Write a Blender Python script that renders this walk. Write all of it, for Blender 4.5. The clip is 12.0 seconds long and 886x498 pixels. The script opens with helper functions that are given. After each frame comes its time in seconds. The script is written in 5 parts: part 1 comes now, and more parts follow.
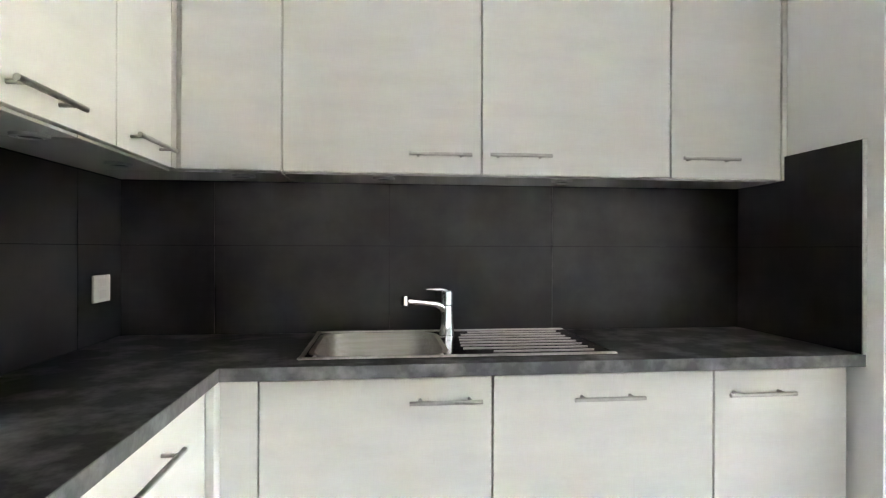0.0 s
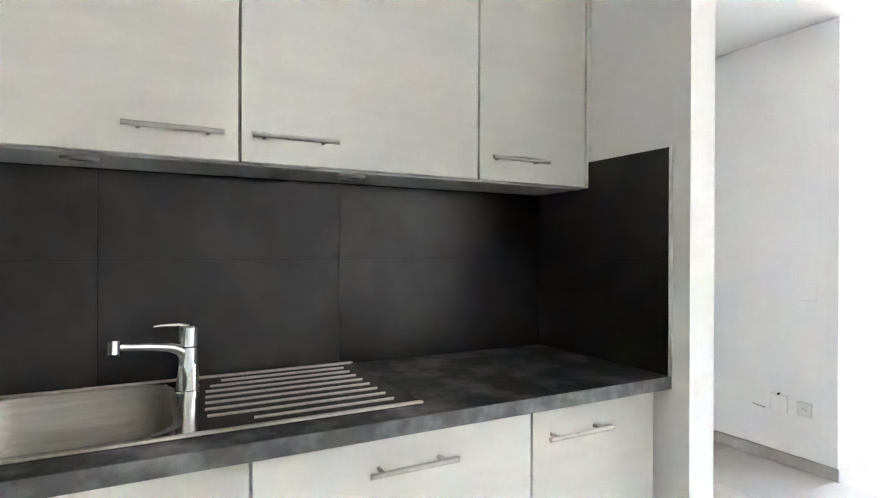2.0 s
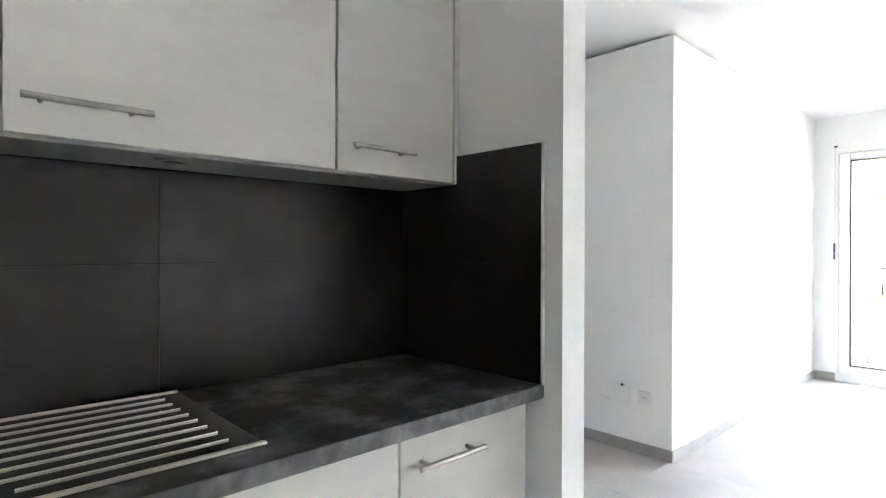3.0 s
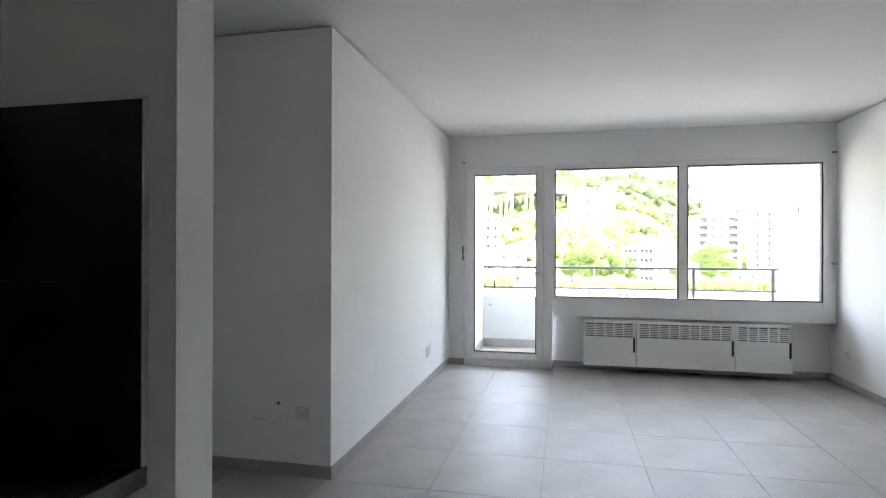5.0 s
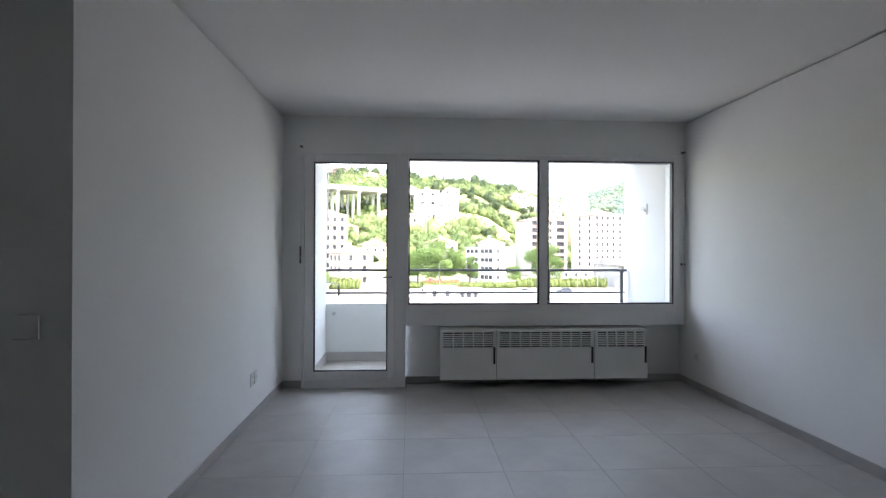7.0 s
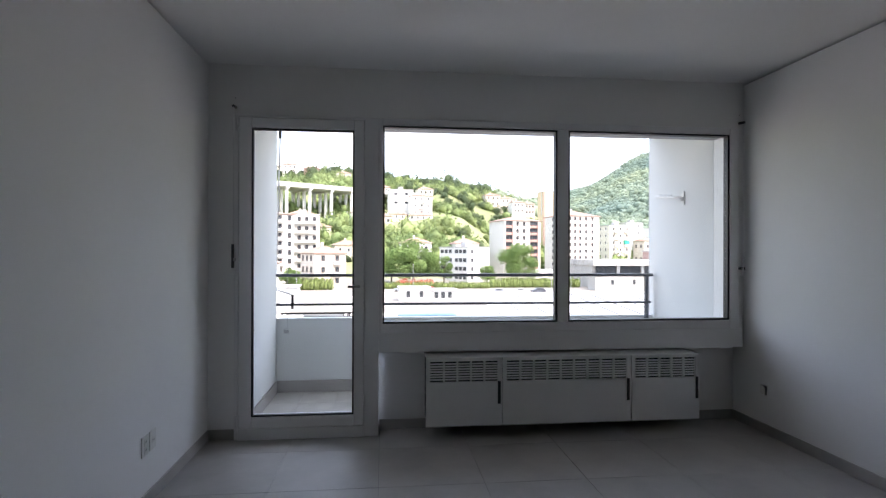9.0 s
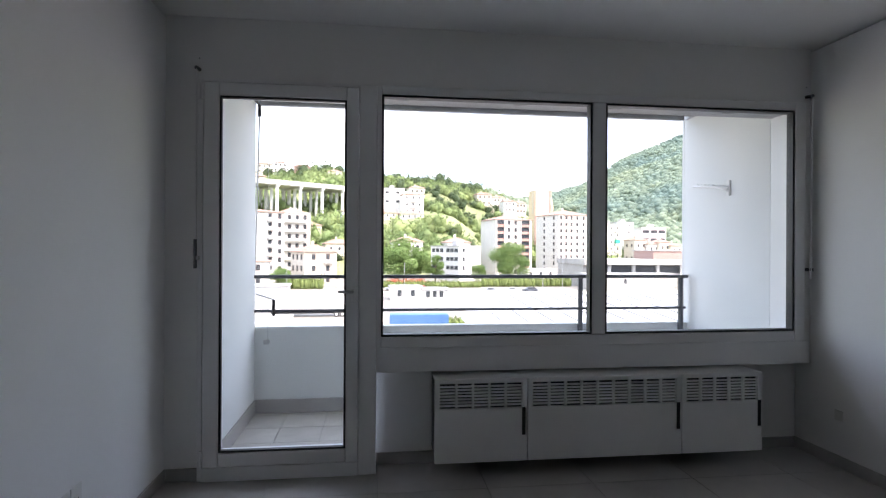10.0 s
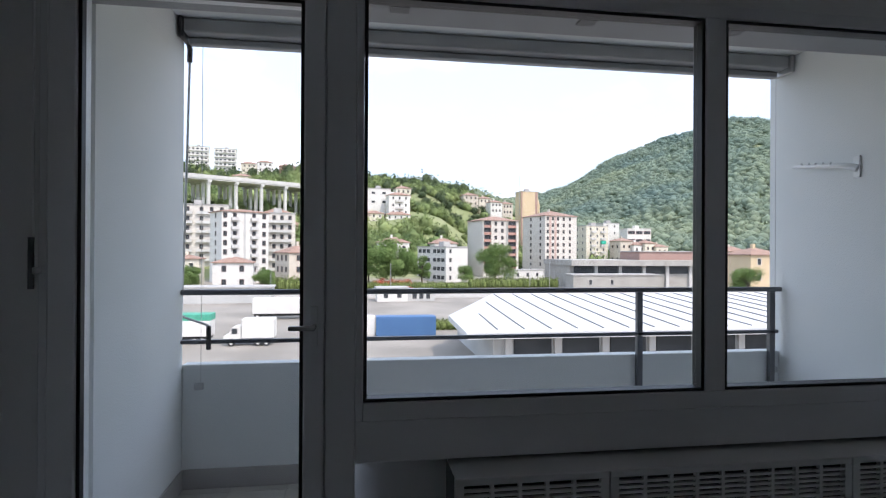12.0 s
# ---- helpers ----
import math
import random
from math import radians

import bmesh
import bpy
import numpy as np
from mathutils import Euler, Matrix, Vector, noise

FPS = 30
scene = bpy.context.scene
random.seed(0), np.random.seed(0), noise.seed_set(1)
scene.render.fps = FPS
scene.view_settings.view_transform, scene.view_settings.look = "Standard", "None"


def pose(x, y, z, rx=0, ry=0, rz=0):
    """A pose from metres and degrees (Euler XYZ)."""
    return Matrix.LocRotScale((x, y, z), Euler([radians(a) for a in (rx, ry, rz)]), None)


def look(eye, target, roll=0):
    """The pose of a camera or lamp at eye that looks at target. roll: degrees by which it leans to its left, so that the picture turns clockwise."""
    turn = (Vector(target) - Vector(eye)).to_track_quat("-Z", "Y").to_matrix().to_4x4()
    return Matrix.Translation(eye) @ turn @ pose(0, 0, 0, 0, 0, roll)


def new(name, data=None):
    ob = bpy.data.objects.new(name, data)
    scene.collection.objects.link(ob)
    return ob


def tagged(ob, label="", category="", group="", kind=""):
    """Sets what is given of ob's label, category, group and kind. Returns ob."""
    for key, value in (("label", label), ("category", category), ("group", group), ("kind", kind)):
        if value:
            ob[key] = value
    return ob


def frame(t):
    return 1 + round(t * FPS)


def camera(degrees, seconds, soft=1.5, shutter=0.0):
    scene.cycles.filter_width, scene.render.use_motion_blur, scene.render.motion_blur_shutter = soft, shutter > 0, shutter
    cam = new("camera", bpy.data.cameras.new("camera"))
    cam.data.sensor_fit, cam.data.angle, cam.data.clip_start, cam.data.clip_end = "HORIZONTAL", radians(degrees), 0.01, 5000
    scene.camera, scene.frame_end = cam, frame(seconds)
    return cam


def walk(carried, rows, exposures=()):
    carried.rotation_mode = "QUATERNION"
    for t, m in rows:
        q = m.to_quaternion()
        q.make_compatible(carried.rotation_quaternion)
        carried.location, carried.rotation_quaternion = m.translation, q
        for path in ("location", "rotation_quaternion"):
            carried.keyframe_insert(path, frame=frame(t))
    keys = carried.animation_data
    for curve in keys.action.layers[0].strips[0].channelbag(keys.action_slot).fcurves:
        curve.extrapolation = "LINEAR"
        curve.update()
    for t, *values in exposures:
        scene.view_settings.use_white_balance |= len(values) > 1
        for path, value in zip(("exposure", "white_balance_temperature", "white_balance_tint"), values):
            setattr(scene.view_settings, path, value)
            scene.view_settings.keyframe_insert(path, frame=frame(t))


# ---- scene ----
cam = camera(77.82, 12.0, soft=1.2)
# seconds, x, y, z, yaw, pitch, roll
PATH = [
    (0.0, -0.023, 0.003, 1.198, -6.61, -0.07, -0.17),
    (0.5, -0.029, 0.122, 1.209, -11.56, -0.18, -0.12),
    (1.0, -0.000, 0.193, 1.219, -16.92, -0.16, -0.18),
    (1.5, 0.036, 0.298, 1.217, -23.26, -0.05, -0.29),
    (2.0, 0.110, 0.415, 1.238, -28.56, -0.04, -0.24),
    (2.5, 0.170, 0.501, 1.241, -35.30, -0.07, -0.18),
    (4.3, 0.348, 0.697, 1.256, -67.23, 0.03, -0.35),
    (4.5, 0.392, 0.700, 1.253, -70.89, 0.10, -0.35),
    (5.0, 0.556, 0.727, 1.262, -77.53, 0.06, -0.18),
    (5.5, 0.707, 0.741, 1.258, -81.32, 0.08, -0.16),
    (6.0, 0.915, 0.786, 1.248, -85.46, 0.14, -0.24),
    (6.5, 1.132, 0.792, 1.255, -90.04, 0.12, -0.27),
    (7.0, 1.390, 0.807, 1.267, -93.40, 0.14, -0.17),
    (9.0, 2.715, 0.817, 1.263, -96.15, 0.16, -0.18),
    (9.5, 3.071, 0.837, 1.251, -96.29, 0.23, -0.19),
    (10.0, 3.404, 0.861, 1.252, -97.08, 0.05, -0.30),
    (10.5, 3.750, 0.842, 1.262, -97.29, 0.10, -0.16),
    (11.0, 4.062, 0.855, 1.258, -97.59, 0.09, -0.30),
    (11.5, 4.340, 0.852, 1.256, -98.05, 0.12, -0.32),
    (12.0, 4.653, 0.834, 1.267, -98.51, 0.14, -0.31),
]
EXPOSURES = [(0, 6.8, 7550, 20), (1.5, 6.9, 7550, 21), (2.7, 6.66, 7400, 20), (3.3, 6.15, 7400, 19), (4.3, 5.15, 7350, 18), (5.0, 4.27, 7250, 19), (6.0, 3.56, 7050, 19),
             (7.2, 2.93, 6900, 20), (9.0, 2.29, 6900, 22), (9.5, 2.31, 6900, 22), (10.5, 2.2, 6800, 22), (11.2, 1.74, 6650, 19), (12, 1.16, 6600, 19)]
walk(cam, [(t, pose(x, y, z, 90 + p, r, w)) for t, x, y, z, w, p, r in PATH], EXPOSURES)

# ---- light ----
world = bpy.data.worlds.new("world")
scene.world = world
world.use_nodes = True
wn = world.node_tree
sky = wn.nodes.new("ShaderNodeTexSky")
sky.sky_type, sky.sun_disc = "NISHITA", False
sky.sun_elevation, sky.sun_rotation = radians(52), radians(235)
sky.air_density, sky.dust_density = 1.0, 3.0
# thin white clouds over the sky
geo = wn.nodes.new("ShaderNodeTexCoord")
stretch = wn.nodes.new("ShaderNodeMapping")
stretch.inputs["Scale"].default_value = (1, 1, 2.6)
cloud = wn.nodes.new("ShaderNodeTexNoise")
cloud.inputs["Scale"].default_value, cloud.inputs["Detail"].default_value, cloud.inputs["Roughness"].default_value = 3.2, 6, 0.55
ramp = wn.nodes.new("ShaderNodeValToRGB")
ramp.color_ramp.elements[0].position, ramp.color_ramp.elements[1].position = 0.5, 0.76
veil, mix = wn.nodes.new("ShaderNodeMix"), wn.nodes.new("ShaderNodeMix")
veil.data_type = mix.data_type = "RGBA"
# summer haze over the blue, then the clouds
veil.inputs["Factor"].default_value = 0.62
veil.inputs["B"].default_value = (3.9, 5.0, 6.5, 1)
mix.inputs["B"].default_value = (6.7, 6.95, 7.3, 1)
wn.links.new(geo.outputs["Generated"], stretch.inputs[0])
wn.links.new(stretch.outputs[0], cloud.inputs["Vector"])
wn.links.new(cloud.outputs[0], ramp.inputs[0])
wn.links.new(sky.outputs[0], veil.inputs["A"])
wn.links.new(ramp.outputs[0], mix.inputs["Factor"])
wn.links.new(veil.outputs["Result"], mix.inputs["A"])
wn.links.new(mix.outputs["Result"], wn.nodes["Background"].inputs[0])
wn.nodes["Background"].inputs[1].default_value = 0.15
sun = new("sun", bpy.data.lights.new("sun", "SUN"))
sun.data.energy, sun.data.angle, sun.data.color = 1.5, radians(0.5), (1, 0.94, 0.86)
sun.matrix_world = look((-55, -35, 82), (0, 0, 0))

# ---- materials ----
def mat(name, c1, c2=None, scale=4.0, rough=0.6, metal=0.0, bump=0.0, bscale=60.0, stretch=(1, 1, 1), per_piece=0.0, island=0.0, rvar=0.08, sharp=(0.35, 0.65), spec=0.5, detail=6):
    m = bpy.data.materials.new(name)
    m.use_nodes = True
    nt = m.node_tree
    b = nt.nodes["Principled BSDF"]
    b.inputs["Metallic"].default_value = metal
    b.inputs["Specular IOR Level"].default_value = spec
    tc, mp = nt.nodes.new("ShaderNodeTexCoord"), nt.nodes.new("ShaderNodeMapping")
    mp.inputs["Scale"].default_value = stretch
    nt.links.new(tc.outputs["Object"], mp.inputs[0])
    n1 = nt.nodes.new("ShaderNodeTexNoise")
    n1.inputs["Scale"].default_value, n1.inputs["Detail"].default_value, n1.inputs["Roughness"].default_value = scale, detail, 0.6
    nt.links.new(mp.outputs[0], n1.inputs["Vector"])
    r = nt.nodes.new("ShaderNodeValToRGB")
    r.color_ramp.elements[0].position, r.color_ramp.elements[1].position = sharp
    r.color_ramp.elements[0].color, r.color_ramp.elements[1].color = (*c1, 1), (*(c2 or c1), 1)
    nt.links.new(n1.outputs[0], r.inputs[0])
    out = r.outputs[0]
    for amount, node, socket in ((per_piece, "ShaderNodeObjectInfo", "Random"), (island, "ShaderNodeNewGeometry", "Random Per Island")):
        if amount:
            src = nt.nodes.new(node)
            mr = nt.nodes.new("ShaderNodeMapRange")
            mr.inputs["To Min"].default_value, mr.inputs["To Max"].default_value = 1 - amount, 1 + amount
            hs = nt.nodes.new("ShaderNodeHueSaturation")
            nt.links.new(src.outputs[socket], mr.inputs["Value"])
            nt.links.new(mr.outputs[0], hs.inputs["Value"])
            nt.links.new(out, hs.inputs["Color"])
            out = hs.outputs[0]
    nt.links.new(out, b.inputs["Base Color"])
    n2 = nt.nodes.new("ShaderNodeTexNoise")
    n2.inputs["Scale"].default_value, n2.inputs["Detail"].default_value = bscale, 4
    nt.links.new(mp.outputs[0], n2.inputs["Vector"])
    mr = nt.nodes.new("ShaderNodeMapRange")
    mr.inputs["To Min"].default_value, mr.inputs["To Max"].default_value = max(rough - rvar, 0.02), min(rough + rvar, 1)
    nt.links.new(n1.outputs[0], mr.inputs["Value"])
    nt.links.new(mr.outputs[0], b.inputs["Roughness"])
    if bump:
        bp = nt.nodes.new("ShaderNodeBump")
        bp.inputs["Strength"].default_value, bp.inputs["Distance"].default_value = bump, 0.004
        nt.links.new(n2.outputs[0], bp.inputs["Height"])
        nt.links.new(bp.outputs[0], b.inputs["Normal"])
    return m


def glass(name, tint=(1, 1, 1)):
    m = bpy.data.materials.new(name)
    m.use_nodes = True
    nt = m.node_tree
    nt.nodes.remove(nt.nodes["Principled BSDF"])
    tr, gl, mx, fr = (nt.nodes.new("ShaderNode" + k) for k in ("BsdfTransparent", "BsdfGlossy", "MixShader", "LayerWeight"))
    tr.inputs[0].default_value = (*tint, 1)
    gl.inputs["Roughness"].default_value = 0.01
    fr.inputs["Blend"].default_value = 0.5
    pw, ml = nt.nodes.new("ShaderNodeMath"), nt.nodes.new("ShaderNodeMath")
    pw.operation, ml.operation = "POWER", "MULTIPLY_ADD"
    pw.inputs[1].default_value = 4.0
    ml.inputs[1].default_value, ml.inputs[2].default_value = 0.8, 0.03
    nt.links.new(fr.outputs["Facing"], pw.inputs[0])
    nt.links.new(pw.outputs[0], ml.inputs[0])
    nt.links.new(ml.outputs[0], mx.inputs[0])
    nt.links.new(tr.outputs[0], mx.inputs[1])
    nt.links.new(gl.outputs[0], mx.inputs[2])
    nt.links.new(mx.outputs[0], nt.nodes["Material Output"].inputs[0])
    return m


M_WALL = mat("wall_paint", (0.84, 0.84, 0.825), (0.87, 0.87, 0.86), 1.2, 0.75, bump=0.12, bscale=160)
M_CEIL = mat("ceiling_paint", (0.86, 0.86, 0.85), (0.88, 0.88, 0.87), 1.0, 0.85, bump=0.1, bscale=140)
M_FLOOR = mat("floor_tile", (0.395, 0.375, 0.355), (0.465, 0.445, 0.42), 3.0, 0.47, bump=0.05, bscale=90, per_piece=0.03, rvar=0.06, spec=0.4)
M_GROUT = mat("grout", (0.26, 0.25, 0.24), (0.32, 0.31, 0.30), 30, 0.9)
M_SKIRT = mat("skirting_tile", (0.36, 0.34, 0.325), (0.42, 0.40, 0.38), 4, 0.5)
M_CAB = mat("whitewashed_wood", (0.70, 0.685, 0.63), (0.775, 0.76, 0.71), 2.0, 0.42, bump=0.05, bscale=14, stretch=(1.0, 1.0, 5), sharp=(0.25, 0.6))
M_CABIN = mat("cabinet_carcass", (0.60, 0.57, 0.51), (0.66, 0.63, 0.57), 6, 0.5)
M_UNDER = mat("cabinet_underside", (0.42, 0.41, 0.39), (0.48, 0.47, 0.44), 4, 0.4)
M_TOP = mat("slate_worktop", (0.012, 0.012, 0.0135), (0.40, 0.395, 0.395), 7.5, 0.44, bump=0.2, bscale=40, sharp=(0.46, 0.78), detail=10, rvar=0.12, spec=0.3)
M_TOPEDGE = mat("slate_edge", (0.085, 0.086, 0.088), (0.27, 0.27, 0.27), 14, 0.38, bump=0.25, bscale=50, sharp=(0.44, 0.74), detail=10, rvar=0.12)
M_TILE = mat("black_tile", (0.006, 0.006, 0.007), (0.042, 0.041, 0.043), 4.2, 0.33, bump=0.02, bscale=40, per_piece=0.12, sharp=(0.40, 0.82), rvar=0.03, spec=0.6, detail=6)
M_TGROUT = mat("dark_grout", (0.016, 0.016, 0.017), (0.024, 0.024, 0.025), 30, 0.9)
M_STEEL = mat("brushed_steel", (0.36, 0.345, 0.315), (0.44, 0.42, 0.39), 30, 0.30, 1.0, stretch=(0.2, 3, 3), rvar=0.05)
M_RIM = mat("satin_steel", (0.56, 0.545, 0.51), (0.64, 0.62, 0.585), 12, 0.34, 1.0, rvar=0.04)
M_POLISH = mat("polished_steel", (0.60, 0.585, 0.56), (0.66, 0.645, 0.62), 12, 0.11, 1.0, rvar=0.04)
M_CHROME = mat("chrome", (0.72, 0.72, 0.73), (0.8, 0.8, 0.81), 20, 0.06, 1.0, rvar=0.03)
M_HANDLE = mat("handle_steel", (0.50, 0.48, 0.44), (0.58, 0.56, 0.52), 50, 0.32, 1.0, rvar=0.05)
M_PVC = mat("white_frame", (0.81, 0.81, 0.81), (0.84, 0.84, 0.84), 3, 0.35, rvar=0.05)
M_GASKET = mat("black_gasket", (0.012, 0.012, 0.014), (0.02, 0.02, 0.022), 20, 0.5)
M_RAD = mat("white_enamel", (0.79, 0.79, 0.78), (0.82, 0.82, 0.81), 3, 0.4)
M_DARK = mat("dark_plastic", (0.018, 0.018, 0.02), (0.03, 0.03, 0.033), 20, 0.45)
M_PLATE = mat("socket_plastic", (0.72, 0.72, 0.69), (0.76, 0.76, 0.73), 10, 0.35)
M_PLATEGREY = mat("painted_cover", (0.70, 0.69, 0.66), (0.74, 0.73, 0.70), 10, 0.6)
M_RENDER = mat("balcony_render", (0.69, 0.715, 0.705), (0.77, 0.78, 0.765), 2.0, 0.85, bump=0.35, bscale=120)
M_BTILE = mat("balcony_tile", (0.42, 0.40, 0.37), (0.52, 0.50, 0.46), 5, 0.6, per_piece=0.05)
M_RAIL = mat("railing_paint", (0.10, 0.105, 0.115), (0.14, 0.145, 0.155), 8, 0.4, 0.3)
M_AWN = mat("awning_grey", (0.27, 0.275, 0.28), (0.33, 0.335, 0.34), 6, 0.55)
M_ALU = mat("alu_grey", (0.4, 0.4, 0.4), (0.5, 0.5, 0.5), 10, 0.4, 0.6)
M_GRIP = mat("grey_plastic", (0.10, 0.10, 0.105), (0.14, 0.14, 0.145), 12, 0.5)
M_GLASS = glass("window_glass", (0.97, 0.985, 0.98))

# ---- mesh helpers ----
WM = {}


def thing(name, loc, label, category, group="", kind=""):
    ob = new(name)
    ob.empty_display_size = 0.1
    ob.matrix_basis = Matrix.Translation(loc)
    WM[ob] = Matrix.Translation(loc)
    return tagged(ob, label, category, group, kind)


def mesh_of(name, bm, *mats, smooth=False):
    me = bpy.data.meshes.new(name)
    bmesh.ops.recalc_face_normals(bm, faces=bm.faces)
    bm.to_mesh(me)
    bm.free()
    for m in mats:
        me.materials.append(m)
    if smooth:
        me.shade_smooth()
        me.set_sharp_from_angle(angle=radians(35))
    return me


def under(ob, parent):
    ob.parent = parent
    ob.matrix_parent_inverse = WM[parent].inverted()
    WM[ob] = Matrix.Identity(4)
    return ob


def part(name, bm, material, parent, label="", smooth=False):
    mats = material if isinstance(material, (list, tuple)) else (material,)
    ob = under(new(name, mesh_of(name, bm, *mats, smooth=smooth)), parent)
    return tagged(ob, label)


def solid(name, bm, material, label="", category="", group="", kind="", smooth=False):
    mats = material if isinstance(material, (list, tuple)) else (material,)
    ob = new(name, mesh_of(name, bm, *mats, smooth=smooth))
    WM[ob] = Matrix.Identity(4)
    return tagged(ob, label, category, group, kind)


def box(bm, x0, x1, y0, y1, z0, z1, bev=0.0, seg=2, mi=0):
    f0 = len(bm.faces)
    r = bmesh.ops.create_cube(bm, size=1)
    bmesh.ops.transform(bm, verts=r["verts"], matrix=Matrix.Translation(((x0 + x1) / 2, (y0 + y1) / 2, (z0 + z1) / 2)) @ Matrix.Diagonal((x1 - x0, y1 - y0, z1 - z0, 1)))
    if bev:
        edges = {e for v in r["verts"] for e in v.link_edges}
        bmesh.ops.bevel(bm, geom=list(edges), offset=bev, segments=seg, affect="EDGES", profile=0.5)
    if mi:
        bm.faces.ensure_lookup_table()
        for f in bm.faces[f0:]:
            f.material_index = mi
    return bm


def B(*a, **k):
    return box(bmesh.new(), *a, **k)


def cyl(bm, p0, p1, r, n=16, r2=None):
    p0, p1 = Vector(p0), Vector(p1)
    d = p1 - p0
    m = Matrix.Translation((p0 + p1) / 2) @ d.to_track_quat("Z", "Y").to_matrix().to_4x4()
    bmesh.ops.create_cone(bm, cap_ends=True, segments=n, radius1=r, radius2=r if r2 is None else r2, depth=d.length, matrix=m)
    return bm


def C(*a, **k):
    return cyl(bmesh.new(), *a, **k)


def sweep(bm, pts, r, n=10):
    pts = [Vector(p) for p in pts]
    rs = r if isinstance(r, (list, tuple)) else [r] * len(pts)
    rings = []
    up = Vector((0.13, 0.31, 0.94)).normalized()
    for i, p in enumerate(pts):
        t = (pts[min(i + 1, len(pts) - 1)] - pts[max(i - 1, 0)]).normalized()
        u = t.cross(up).normalized()
        w = t.cross(u)
        rings.append([bm.verts.new(p + rs[i] * (u * math.cos(a) + w * math.sin(a))) for a in (2 * math.pi * k / n for k in range(n))])
    for a, b in zip(rings, rings[1:]):
        for k in range(n):
            bm.faces.new((a[k], a[(k + 1) % n], b[(k + 1) % n], b[k]))
    bm.faces.new(rings[0])
    bm.faces.new(rings[-1])
    return bm


def frame_of(bm, plane_x0, plane_x1, y0, y1, z0, z1, w, bev=0.003):
    """Four bars round an opening in an x plane; w: widths left, right, bottom, top (outside the given opening)."""
    a, b, c, d = w
    box(bm, plane_x0, plane_x1, y1, y1 + a, z0 - c, z1 + d, bev)
    box(bm, plane_x0, plane_x1, y0 - b, y0, z0 - c, z1 + d, bev)
    box(bm, plane_x0, plane_x1, y0, y1, z0 - c, z0, bev)
    box(bm, plane_x0, plane_x1, y0, y1, z1, z1 + d, bev)
    return bm


# ---- large structure ----
XW, YK, XS, XS2, YST = -0.895, 1.964, 1.346, 1.443, 1.353
XC, YN, YS, H, XI = 3.365, 1.976, -1.818, 2.501, 6.50
XO, YB1, YB0, XPI, XPO = 6.75, 1.764, -1.74, 7.718, 7.80
GAP = 0.016


def S(name, bm, material):
    return solid(name, bm, material, kind="structure")


S("ceiling", B(XW - 0.2, XI + 0.1, YS - 0.2, 4.2, H, H + 0.25), M_CEIL)
floor = S("floor", B(XW - 0.2, XI + 0.24, YS - 0.2, 4.2, -0.25, -0.004), M_GROUT)


def wall(name, *blocks):
    """A wall; a shallow dark joint is left under the ceiling where asked."""
    bm = bmesh.new()
    for q in blocks:
        box(bm, *q)
    return S(name, bm, M_WALL)


wall("wall_west", (XW - 0.2, XW, YS - 0.2, YK + 0.2, -0.05, H))
wall_k = wall("wall_kitchen", (XW, XS, YK, YK + 0.2, -0.05, H))
wall("wall_stub", (XS, XS2, YST, YK + 0.2, -0.05, H))
wall("wall_hall", (XS2, XC + 0.2, 4.0, 4.2, -0.05, H), (XS2 - 0.2, XS2, YK + 0.2, 4.2, -0.05, H))
wall("wall_socket", (XC, XC + 0.1, YN, 4.0, -0.05, H - GAP), (XC + 0.05, XC + 0.1, YN + 0.05, 4.0, H - GAP, H))
wall("wall_north", (XC + 0.1, XO, YN, YN + 0.2, -0.05, H - GAP), (XC + 0.1, XO, YN + 0.05, YN + 0.2, H - GAP, H))
wall("wall_south", (XW, XO, YS - 0.2, YS, -0.05, H - GAP), (XW, XO, YS - 0.2, YS - 0.05, H - GAP, H))
wall("wall_east", (XI, XO, YS, YN, 2.16, H), (XI, XO, 1.80, YN, -0.05, 2.16), (XI, XO, YS, -1.768, 0.56, 2.16),
     (XI, XO, YS, 0.85, 0.56, 0.70), (6.62, XO, YS, 0.85, -0.05, 0.56))


def skirting(name, *q):
    return S(name, B(*q, bev=0.003, seg=1), M_SKIRT)


SK = 0.07
skirting("baseboard_socket_wall", XC - 0.009, XC, YN - 0.009, 4.0, 0, SK)
skirting("baseboard_north", XC, XI, YN - 0.009, YN, 0, SK)
skirting("baseboard_south", XW, 6.62, YS, YS + 0.009, 0, SK)
skirting("baseboard_door_side", XI - 0.009, XI, 1.802, YN - 0.009, 0, SK)
skirting("baseboard_niche", 6.611, 6.62, YS + 0.009, 0.85, 0, SK)
skirting("baseboard_niche_side", 6.50, 6.611, 0.841, 0.85, 0, SK)

# balcony shell
S("balcony_floor", B(XO, XPO + 0.1, YB0 - 0.2, YB1 + 0.2, -0.25, -0.005), M_GROUT)
S("balcony_wall_north", B(XO, XPI + 0.006, YB1, YB1 + 0.22, -0.3, 2.60), M_RENDER)
S("balcony_wall_south", B(XO, XPO, YB0 - 0.22, YB0, -0.3, 2.60), M_RENDER)
S("balcony_parapet", B(XPI, XPO, YB0, YB1, -0.3, 0.655, bev=0.006), M_RENDER)
S("balcony_ceiling", B(XO, XPO, YB0, YB1, 2.45, 2.60), M_RENDER)
S("facade_lintel", B(XO, XO + 0.03, YB0, YB1, 2.155, 2.45), M_RENDER)
skirting("baseboard_balcony_front", XPI - 0.012, XPI, YB0, YB1, 0, 0.104)
skirting("baseboard_balcony_north", XO, XPI - 0.012, YB1 - 0.012, YB1, 0, 0.104)
